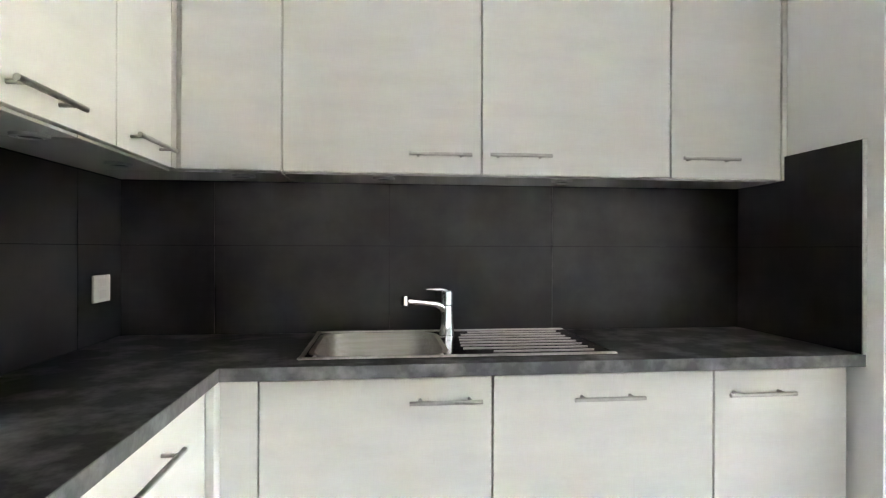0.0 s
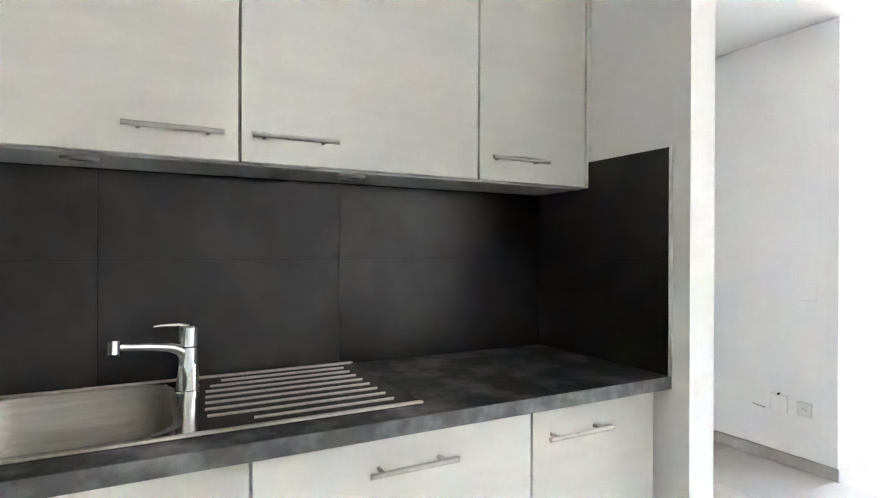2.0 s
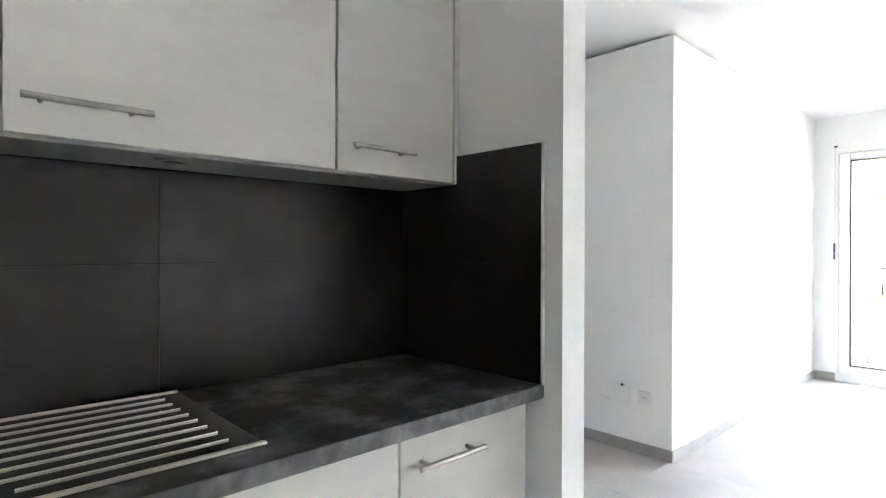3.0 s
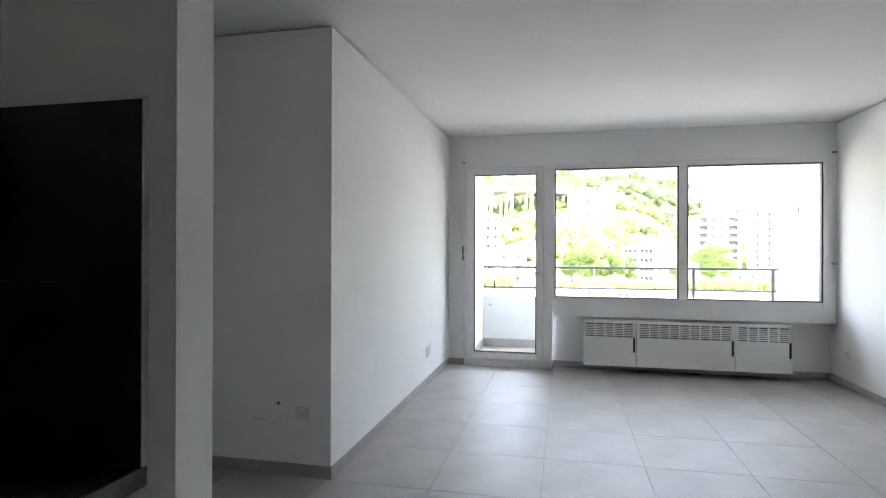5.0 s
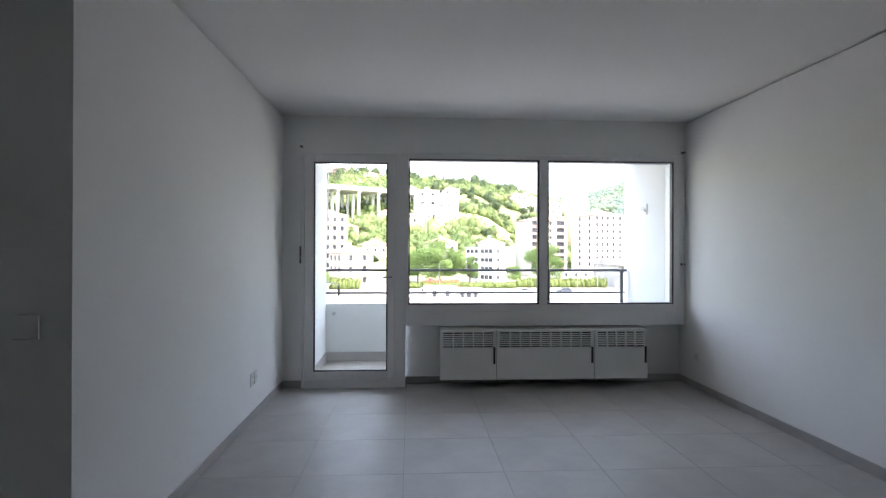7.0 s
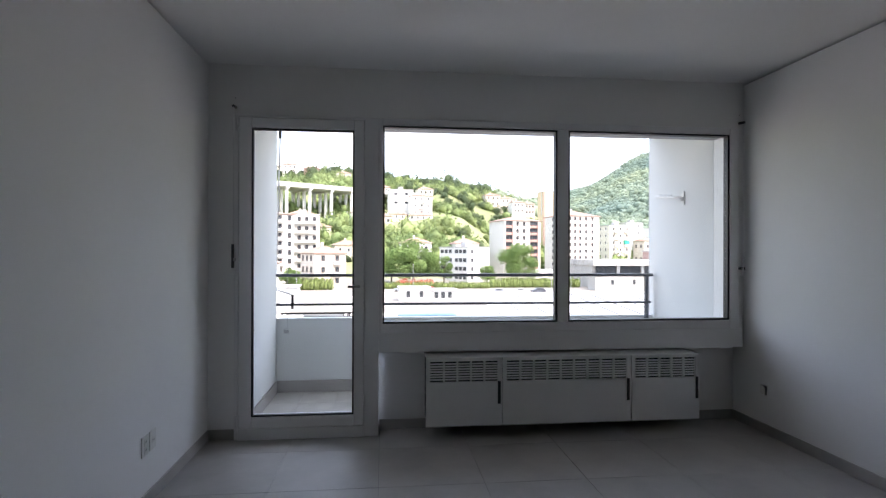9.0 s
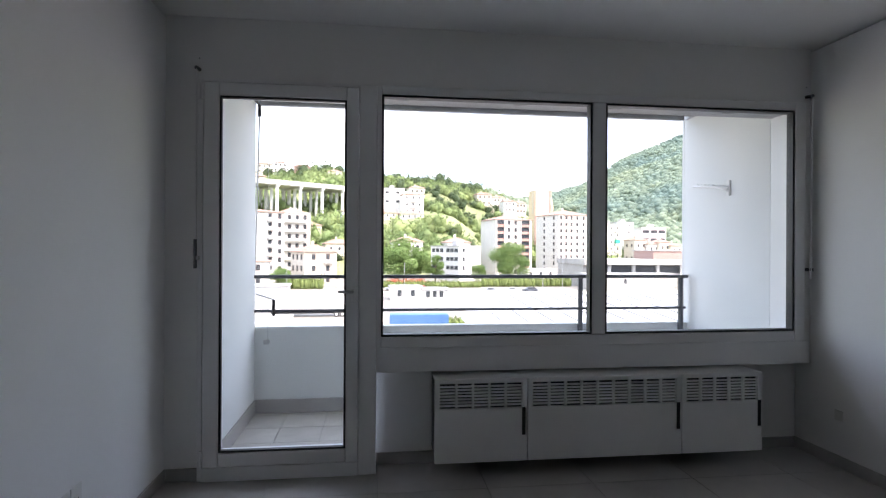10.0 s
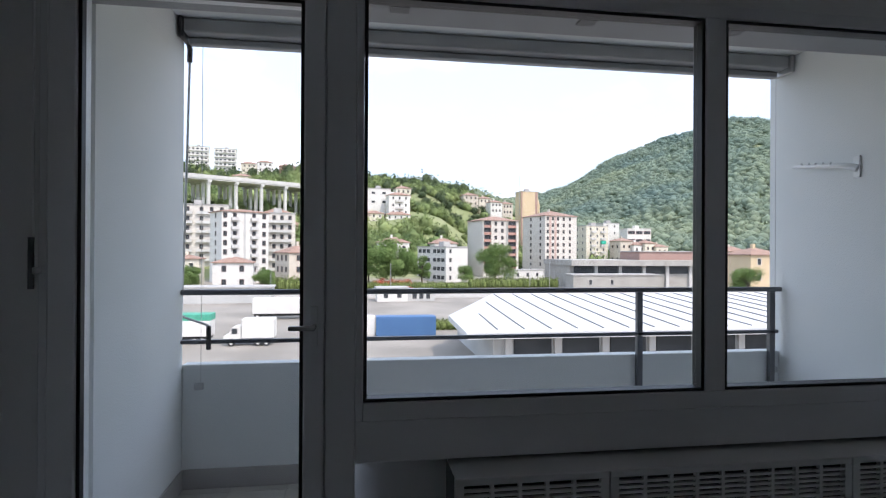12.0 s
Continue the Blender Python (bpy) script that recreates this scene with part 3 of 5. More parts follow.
plate_on("wall_socket", 5.625, YN, 0.308, "-y", 0.075, 0.10, "white data wall socket low on the wall", 1)
plate_on("wall_socket", 6.28, YS, 0.30, "+y", 0.06, 0.06, "small cream round-edged wall socket", 0, M_PLATEGREY)


def shutter_crank(y, z_top, z_low, label, grip_dark):
    c = thing("shutter_crank", (XF - 0.02, y, z_low), label, "crank")
    bm = bmesh.new()
    cyl(bm, (XI - 0.001, y, z_top), (XF - 0.032, y, z_top - 0.006), 0.010, 14)
    part("joint", bm, M_GRIP, c, smooth=True)
    part("rod", C((XF - 0.028, y, z_top - 0.004), (XF - 0.022, y, z_low + 0.1), 0.004, 10), M_PVC, c, smooth=True)
    part("grip", C((XF - 0.024, y + 0.004, z_low), (XF - 0.024, y + 0.004, z_low + 0.155), 0.0085, 12), M_GRIP if grip_dark else M_PVC, c, smooth=True)
    part("holder", B(XF - 0.03, XI - 0.001, y - 0.012, y + 0.012, z_low + 0.045, z_low + 0.065, bev=0.002, seg=1), M_PVC if grip_dark else M_GRIP, c)
    part("screw", C((XI - 0.0005, y, z_top + 0.06), (XI - 0.004, y, z_top + 0.06), 0.004, 8), M_ALU, c)


shutter_crank(1.803, 2.215, 1.145, "white shutter crank rod with grey grip beside the door", True)
shutter_crank(-1.785, 2.207, 1.085, "white shutter crank rod hanging beside the window", False)

# ---- balcony ----
rail = thing("balcony_railing", (7.70, 0, 0.655), "dark grey painted steel railing above the parapet", "railing")
part("top_rail", B(7.680, 7.712, YB0 + 0.012, YB1 - 0.001, 1.025, 1.053, bev=0.005), M_RAIL, rail)
part("middle_rail", B(7.686, 7.708, YB0 + 0.03, YB1 - 0.001, 0.768, 0.790, bev=0.004), M_RAIL, rail)
for y in (-0.80, -1.668):
    part("post", B(7.686, 7.7165, y - 0.017, y + 0.017, 0.44, 1.0245, bev=0.003), M_RAIL, rail)
awn = thing("awning", (7.66, 0, 2.33), "rolled-up grey awning cassette under the balcony ceiling", "awning")
part("cassette", B(7.60, 7.72, YB0 + 0.035, YB1 - 0.03, 2.372, 2.445, bev=0.012), M_AWN, awn)
part("front_bar", B(7.665, 7.715, YB0 + 0.06, YB1 - 0.04, 2.333, 2.368, bev=0.008), M_AWN, awn, "lighter grey front bar")
for y in (YB0 + 0.02, YB1 - 0.02):
    part("end_bracket", B(7.59, 7.73, y - 0.012, y + 0.012, 2.345, 2.4495, bev=0.006), M_DARK if y > 0 else M_ALU, awn)
part("gear_eye", sweep(bmesh.new(), [(7.715, 1.738, 2.352), (7.742, 1.740, 2.33), (7.745, 1.742, 2.29), (7.745, 1.742, 2.262)], 0.014, 10), M_DARK, awn, smooth=True)
for y in (1.665, -1.70):
    part("guide_wire", C((7.705, y, 2.335), (7.705, y, 0.56), 0.0016, 6), M_ALU, awn)
    part("wire_clip", B(7.692, 7.7178, y - 0.012, y + 0.03, 0.525, 0.56, bev=0.003), M_ALU, awn)
crank = thing("awning_crank", (7.74, 1.77, 0.76), "thin steel awning crank hanging with black grip", "crank")
part("rod", sweep(bmesh.new(), [(7.745, 1.742, 2.265), (7.745, 1.752, 1.80), (7.745, 1.767, 1.2), (7.745, 1.776, 0.945), (7.742, 1.774, 0.915), (7.725, 1.75, 0.903), (7.67, 1.64, 0.876), (7.655, 1.616, 0.868), (7.655, 1.614, 0.85)], 0.0065, 8), M_ALU, crank, smooth=True)
part("grip", C((7.655, 1.614, 0.868), (7.655, 1.614, 0.745), 0.0125, 12), M_DARK, crank, "black plastic grip", smooth=True)
br = thing("line_bracket", (7.17, YB0, 1.72), "white folding clothes-line bracket on the balcony wall", "bracket")
part("base_plate", B(7.155, 7.195, YB0 + 0.0004, YB0 + 0.012, 1.66, 1.775, bev=0.003), M_PVC, br)
bm = sweep(bmesh.new(), [(7.175, YB0 + 0.01, 1.71), (7.195, YB0 + 0.03, 1.722), (7.26, YB0 + 0.04, 1.735), (7.55, YB0 + 0.05, 1.768)], [0.021, 0.017, 0.012, 0.010], 8)
part("arm", bm, M_PVC, br, smooth=True)
for k in range(5):
    x = 7.30 + k * 0.05
    part("notch", C((x, YB0 + 0.045, 1.742 + k * 0.006), (x, YB0 + 0.045, 1.758 + k * 0.006), 0.0075, 8), M_PVC, br)
for x, y in ((7.0, 1.60), (6.95, 0.95), (7.25, 1.50)):
    solid("ceiling_hook", sweep(bmesh.new(), [(x, y, 2.449), (x, y + 0.004, 2.435), (x + 0.01, y - 0.02, 2.425), (x + 0.015, y - 0.07, 2.43), (x + 0.01, y - 0.085, 2.44)], 0.0022, 6), M_ALU, "small bent wire hook in the balcony ceiling", "hook", "ceiling hooks", smooth=True)
# shutter slot with brackets above the panes
S("shutter_slot", B(XB_ + 0.002, XO - 0.002, -1.766, 1.80, 2.130, 2.159), M_AWN)
for y in (1.62, 1.04, 0.70, 0.0, -0.6, -1.35):
    solid("shutter_bracket", B(XB_ + 0.02, XB_ + 0.075, y - 0.035, y + 0.035, 2.121, 2.1295, bev=0.003), M_GRIP, "dark shutter guide bracket above the glass", "bracket", "shutter brackets")
S("window_reveal_south", B(XB_ + 0.002, XO - 0.003, -1.7675, -1.74, 0.70, 2.129), M_PVC)

# ---- outside: terrain ----
EX, EYE_Y = 4.65, 0.83
A_AZ, A_EL = (-40, -26, -20, -15, -13, -9.5, -6, 0, 6, 30, 60), (-0.02, 0.0, 0.04, 0.078, 0.088, 0.108, 0.124, 0.126, 0.126, 0.13, 0.10)
B_AZ, B_EL = (-110, -70, -45, -39, -36.8, -32, -28.5, -25.7, -21, -17.6, -15.1, -12.5, -8, 0), (0.0, 0.1, 0.192, 0.203, 0.211, 0.193, 0.176, 0.158, 0.109, 0.095, 0.086, 0.06, 0.0, 0.0)
GZ = -10.5


def ground_z(x, y):
    r, az = math.hypot(x - EX, y - EYE_Y), math.degrees(math.atan2(y - EYE_Y, x - EX))
    ha = (np.interp(az, A_AZ, A_EL) * 520 + 11.8) if abs(az) < 70 else 0
    hb = (np.interp(az, B_AZ, B_EL) * 1400 + 11.8) if -110 < az < 0 else 0
    r0 = np.interp(az, (-16, -12, -8), (305, 290, 208))
    sa, sb_ = min(max((r - r0) / (520 - r0), 0), 1), min(max((r - 430) / 970, 0), 1)
    rough = noise.noise((x * 0.012, y * 0.012, 0.0)) * 7 + noise.noise((x * 0.04, y * 0.04, 3.0)) * 2
    fold = abs(noise.noise((x * 0.0055, y * 0.0055, 8.0))) * 60 * sb_ * (1 - sb_) * 2.2
    return GZ + max(max(ha, 0) * sa + rough * min(sa * 4, 1), max(hb, 0) * sb_ ** 1.08 + rough * 1.6 * min(sb_ * 4, 1) - fold, 0)


def terrain_material():
    m = mat("terrain", (0.15, 0.19, 0.075), (0.29, 0.30, 0.14), 0.03, 0.95, sharp=(0.3, 0.7))
    nt = m.node_tree
    b = nt.nodes["Principled BSDF"]
    old = b.inputs["Base Color"].links[0].from_socket
    tc, sep, mr, mx = (nt.nodes.new("ShaderNode" + k) for k in ("TexCoord", "SeparateXYZ", "MapRange", "Mix"))
    mx.data_type = "RGBA"
    nt.links.new(tc.outputs["Object"], sep.inputs[0])
    nt.links.new(sep.outputs["Z"], mr.inputs["Value"])
    mr.inputs["From Min"].default_value, mr.inputs["From Max"].default_value = GZ + 0.3, GZ + 1.5
    nn = nt.nodes.new("ShaderNodeTexNoise")
    nn.inputs["Scale"].default_value, nn.inputs["Detail"].default_value = 0.12, 8
    cr = nt.nodes.new("ShaderNodeValToRGB")
    cr.color_ramp.elements[0].position, cr.color_ramp.elements[1].position = 0.35, 0.7
    cr.color_ramp.elements[0].color, cr.color_ramp.elements[1].color = (0.22, 0.20, 0.172, 1), (0.33, 0.30, 0.26, 1)
    nt.links.new(tc.outputs["Object"], nn.inputs["Vector"])
    nt.links.new(nn.outputs[0], cr.inputs[0])
    nt.links.new(mr.outputs[0], mx.inputs["Factor"])
    nt.links.new(cr.outputs[0], mx.inputs["A"])
    nt.links.new(old, mx.inputs["B"])
    nt.links.new(mx.outputs["Result"], b.inputs["Base Color"])
    return m


M_TERRAIN = terrain_material()
azs = [-180 + 6 * k for k in range(20)] + [-60 + 0.75 * k for k in range(120)] + [30 + 6 * k for k in range(25)]
rs = [1.0, 20, 60, 120, 180] + [205 + 12 * k for k in range(28)] + [545 * 1.035 ** k for k in range(36)] + [2200, 3200, 4800]
verts = [(EX + 4 + r * math.cos(radians(a)), EYE_Y + r * math.sin(radians(a)), 0) for r in rs for a in azs]
verts = [(x, y, ground_z(x, y)) for x, y, z in verts]
n_ = len(azs)
faces = [(i * n_ + j, i * n_ + (j + 1) % n_, (i + 1) * n_ + (j + 1) % n_, (i + 1) * n_ + j) for i in range(len(rs) - 1) for j in range(n_)]
me = bpy.data.meshes.new("ground")
me.from_pydata(verts, [], faces)
me.materials.append(M_TERRAIN)
me.shade_smooth()
tagged(new("ground", me), kind="structure")

# ---- outside: woods ----
M_LEAF = mat("foliage", (0.125, 0.185, 0.07), (0.28, 0.335, 0.14), 0.03, 0.9, island=0.38, bump=0.6, bscale=2.5, spec=0.2)
M_LEAF_DARK = mat("foliage_dark", (0.05, 0.075, 0.04), (0.09, 0.12, 0.06), 0.3, 0.9, island=0.3, bump=0.6, bscale=2.5, spec=0.2)
# Aerial haze is put into this colour, paler and bluer than near leaves.
M_LEAF_HAZED = mat("hazed_far_foliage", (0.16, 0.235, 0.215), (0.30, 0.35, 0.23), 0.006, 0.95, island=0.16, sharp=(0.32, 0.68), spec=0.1)
M_BARK = mat("bark", (0.07, 0.05, 0.035), (0.12, 0.09, 0.065), 6, 0.95, bump=0.5, bscale=20)
rng = np.random.default_rng(7)


def crown_templates(n, detail, sprays):
    out = []
    for k in range(n):
        bm = bmesh.new()
        bmesh.ops.create_icosphere(bm, subdivisions=detail, radius=1)
        for v in bm.verts:
            v.co *= 1 + 0.55 * noise.noise(v.co * 1.7 + Vector((k * 7.3, 0, 0))) + 0.3 * noise.noise(v.co * 4 + Vector((0, k * 3.1, 0)))
        bm.verts.index_update()
        core, tris = np.array([v.co[:] for v in bm.verts]) * 0.78, np.array([[v.index for v in f.verts] for f in bm.faces])
        # loose sprays of leaves round the core
        d = rng.normal(size=(sprays, 3))
        d /= np.linalg.norm(d, axis=1)[:, None]
        lump = np.array([1 + 0.6 * noise.noise(Vector(q) * 1.7 + Vector((k * 7.3, 0, 0))) for q in d])[:, None]
        p = d * lump * rng.uniform(0.75, 1.2, (sprays, 1))
        corners = [p + rng.normal(size=(sprays, 3)) * 0.14 for _ in range(3)]
        n0 = len(core)
        more = np.stack([n0 + np.arange(sprays) + j * sprays for j in range(3)], axis=1)
        out.append((np.concatenate([core] + corners), np.concatenate([tris, more])))
        bm.free()
    return out


def woods(name, label, spots, material, templates):
    vs, fs, off = [], [], 0
    for x, y, z, r, h in spots:
        tv, tf = templates[int(rng.integers(len(templates)))]
        a = rng.uniform(0, 6.28)
        c, s = math.cos(a), math.sin(a)
        v = tv @ np.array([[c, s, 0], [-s, c, 0], [0, 0, 1]]) * np.array([r, r, h])
        vs.append(v + np.array([x, y, z + h * 0.7]))
        fs.append(tf + off)
        off += len(tv)
    vs, fs = np.concatenate(vs), np.concatenate(fs)
    me = bpy.data.meshes.new(name)
    me.from_pydata(vs.tolist(), [], fs.tolist())
    me.materials.append(material)
    me.shade_smooth()
    return tagged(new(name, me), label, "woods", kind="stuff")


CLEAR = [(304, 91, 372, -4, 13), (348, -35, 345, -60, 15), (302, -34, 300, 4, 15), (220, 20, 220, 70, 16), (195, 28, 195, 52, 14), (335, -40, 325, 0, 13), (245, -75, 265, -110, 22), (565, 120, 565, 170, 14)]


def near_clear(x, y):
    for x0, y0, x1, y1, w in CLEAR:
        dx, dy = x1 - x0, y1 - y0
        t = min(max(((x - x0) * dx + (y - y0) * dy) / (dx * dx + dy * dy + 1e-9), 0), 1)
        if math.hypot(x - x0 - t * dx, y - y0 - t * dy) < w:
            return True
    return False


def scatter(count, az0, az1, r0, r1, rad, mask, thr):
    out = []
    for k in range(count):
        az, r = radians(rng.uniform(az0, az1)), math.sqrt(rng.uniform(r0 * r0, r1 * r1))
        x, y = EX + r * math.cos(az), EYE_Y + r * math.sin(az)
        if noise.noise((x * mask, y * mask, 5.0)) < thr or near_clear(x, y):
            continue
        q, z = rng.uniform(*rad), ground_z(x, y)
        if z < GZ + 0.8:
            continue
        out.append((x, y, z, q, q * rng.uniform(0.7, 1.35)))
    return out


T1_ = crown_templates(8, 1, 90)
woods("hill_trees", "mixed green trees and shrubs on the hillside", scatter(6500, -27, 19, 222, 548, (1.3, 4.3), 0.016, -0.08), M_LEAF, T1_)
woods("hill_conifers", "dark green trees scattered on the hillside", scatter(800, -25, 19, 235, 552, (1.6, 4.2), 0.02, -0.05), M_LEAF_DARK, T1_)
woods("ridge_trees", "taller dark trees along the hill crest", scatter(70, -11, 18, 480, 530, (4.0, 7.0), 0.02, -0.3), M_LEAF_DARK, T1_)
woods("mountain_woods", "dense broadleaf woods covering the mountain", [(x, y, z, r, h * 0.62) for x, y, z, r, h in scatter(17000, -42, -12, 480, 1440, (2.6, 9.0), 0.006, -0.9)], M_LEAF_HAZED, crown_templates(8, 1, 34))

# ---- outside: single trees ----
M_LEAFCARD = mat("leaves", (0.13, 0.21, 0.065), (0.24, 0.34, 0.12), 0.25, 0.8, island=0.3, spec=0.25)


def translucent(m, share):
    nt = m.node_tree
    tl, mx = nt.nodes.new("ShaderNodeBsdfTranslucent"), nt.nodes.new("ShaderNodeMixShader")
    b = nt.nodes["Principled BSDF"]
    nt.links.new(b.inputs["Base Color"].links[0].from_socket, tl.inputs["Color"])
    mx.inputs[0].default_value = share
    nt.links.new(b.outputs[0], mx.inputs[1])
    nt.links.new(tl.outputs[0], mx.inputs[2])
    nt.links.new(mx.outputs[0], nt.nodes["Material Output"].inputs[0])


translucent(M_LEAFCARD, 0.4)
for m in (M_LEAF, M_LEAF_HAZED, M_LEAF_DARK):
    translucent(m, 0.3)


def tree(x, y, z, h, w, label, seed):
    rg = np.random.default_rng(seed)
    t = thing("tree", (x, y, z), label, "tree", "trees by the yard")
    top = h * 0.62
    bm = sweep(bmesh.new(), [(x, y, z - 0.3), (x + 0.1, y, z + h * 0.25), (x - 0.1, y + 0.15, z + top)], [h * 0.03, h * 0.022, h * 0.008], 8)
    lobes = []
    for k in range(15):
        a, zz = rg.uniform(0, 6.28), rg.uniform(0.30, 0.86)
        rr = w / 2 * rg.uniform(0.35, 0.9) * (1.15 - abs(zz - 0.5))
        tip = (x + rr * math.cos(a), y + rr * math.sin(a), z + h * zz)
        sweep(bm, [(x, y, z + h * (0.2 + 0.3 * zz)), ((x + tip[0]) / 2, (y + tip[1]) / 2, z + h * (0.22 + 0.6 * zz) - 0.2), tip], [h * 0.011, h * 0.008, h * 0.003], 6)
        lobes.append((tip, w * rg.uniform(0.13, 0.26)))
    lobes.append(((x, y, z + h * 0.82), w * 0.24))
    part("trunk", bm, M_BARK, t, "brown trunk with limbs", smooth=True)
    vs, fs = [], []
    per = 640
    for c, r in lobes:
        d = rg.normal(size=(per, 3))
        d /= np.linalg.norm(d, axis=1)[:, None]
        p = np.array(c) + d * (r * rg.uniform(0.5, 1.3, (per, 1)) ** 0.9) * np.array([1, 1, 0.85])
        for q, nrm in zip(p, d):
            u = np.cross(nrm + rg.normal(size=3) * 0.5, (0.2, 0.1, 1.0))
            u /= np.linalg.norm(u)
            v = np.cross(nrm, u)
            s = rg.uniform(0.012, 0.028) * w
            i = len(vs)
            vs += [q + u * s, q + v * s * 0.8, q - u * s * 0.9, q - v * s, q + nrm * s * 0.5]
            fs += [(i, i + 1, i + 4), (i + 1, i + 2, i + 4), (i + 2, i + 3, i + 4), (i + 3, i, i + 4)]
    me = bpy.data.meshes.new("crown")
    me.from_pydata([tuple(map(float, q)) for q in vs], [], fs)
    me.materials.append(M_LEAFCARD)
    under(new("crown", me), t)


for k, (x, y, h, w) in enumerate(((195, -9.5, 15.5, 16), (197, -20.5, 10.5, 6), (190, -45.3, 14.0, 11.5), (165, 28, 6.5, 6), (165, 48, 7.5, 6.5), (205, -2, 12, 9), (185, -34, 7, 5), (196, 24, 9, 7), (120, -88, 8, 6), (250, -148, 10, 12), (248, -140, 8, 9))):
    tree(x, y, ground_z(x, y), h, w, "leafy green broadleaf tree with spreading crown" if w > 8 else "slender leafy green tree", 20 + k)

# ---- outside: buildings ----
M_HW = mat("white_facade", (0.62, 0.60, 0.56), (0.70, 0.68, 0.64), 0.3, 0.85)
M_HC = mat("cream_facade", (0.60, 0.55, 0.45), (0.66, 0.61, 0.50), 0.3, 0.85)
M_HG = mat("grey_facade", (0.42, 0.42, 0.41), (0.50, 0.50, 0.48), 0.3, 0.85)
M_HP = mat("beige_facade", (0.52, 0.46, 0.38), (0.58, 0.52, 0.44), 0.3, 0.85)
M_HO = mat("ochre_cladding", (0.56, 0.43, 0.27), (0.63, 0.50, 0.33), 0.4, 0.8)
M_HR = mat("red_brown_facade", (0.32, 0.20, 0.17), (0.38, 0.25, 0.21), 0.4, 0.85)
M_ROOF = mat("terracotta_roof", (0.25, 0.155, 0.115), (0.36, 0.24, 0.19), 0.8, 0.9, bump=0.5, bscale=5)
M_FAC = mat("weathered_concrete", (0.32, 0.305, 0.275), (0.42, 0.40, 0.365), 0.35, 0.9)
M_FLAT = mat("flat_roof", (0.35, 0.34, 0.33), (0.45, 0.44, 0.42), 0.5, 0.9)
M_PANE = mat("far_pane", (0.025, 0.03, 0.035), (0.06, 0.065, 0.07), 0.5, 0.45, spec=0.3)
M_HB = mat("pale_beige_facade", (0.55, 0.515, 0.46), (0.62, 0.585, 0.53), 0.25, 0.85)
M_STRIP = mat("rose_facade_strip", (0.46, 0.33, 0.28), (0.53, 0.39, 0.34), 0.5, 0.85)
M_SHUT = mat("shutter_brown", (0.12, 0.07, 0.05), (0.18, 0.11, 0.08), 1.0, 0.8)
M_BALC = mat("balcony_concrete", (0.50, 0.49, 0.47), (0.58, 0.57, 0.55), 0.5, 0.85)
M_BALR = mat("balcony_red", (0.38, 0.21, 0.17), (0.44, 0.26, 0.21), 0.5, 0.85)
M_GREENC = mat("green_awning_cloth", (0.02, 0.35, 0.24), (0.03, 0.42, 0.29), 1, 0.8)


def win_mesh(w, h, frame_m):
    bm = bmesh.new()
    box(bm, -0.10, 0.06, -w / 2 - 0.1, w / 2 + 0.1, -h / 2 - 0.1, -h / 2)
    box(bm, -0.06, 0.06, -w / 2 - 0.1, -w / 2, -h / 2, h / 2)
    box(bm, -0.06, 0.06, w / 2, w / 2 + 0.1, -h / 2, h / 2)
    box(bm, -0.06, 0.06, -w / 2 - 0.1, w / 2 + 0.1, h / 2, h / 2 + 0.1)
    box(bm, -0.02, 0.06, -w / 2, w / 2, -h / 2, h / 2, mi=1)
    return mesh_of("window", bm, frame_m, M_PANE)


def balc_mesh(w, material, depth=1.2):
    bm = bmesh.new()
    box(bm, -depth, 0.05, -w / 2, w / 2, -0.1, 0.1)
    box(bm, -depth, -depth + 0.12, -w / 2, w / 2, 0.1, 1.0)
    box(bm, -depth + 0.12, 0.0, -w / 2, -w / 2 + 0.1, 0.1, 1.0)
    box(bm, -depth + 0.12, 0.0, w / 2 - 0.1, w / 2, 0.1, 1.0)
    return mesh_of("balcony", bm, material)


WIN_S = win_mesh(1.0, 1.5, M_HW)
WIN_B = win_mesh(1.1, 1.6, M_SHUT)
WIN_W = win_mesh(2.2, 1.4, M_HW)
M_REDB = mat("dark_red_panel", (0.30, 0.05, 0.06), (0.36, 0.08, 0.08), 0.5, 0.7)
WIN_R = win_mesh(4.6, 1.9, M_REDB)


def child(name, me, parent, m):
    ob = new(name, me)
    ob.parent = parent
    ob.matrix_basis = m
    return ob


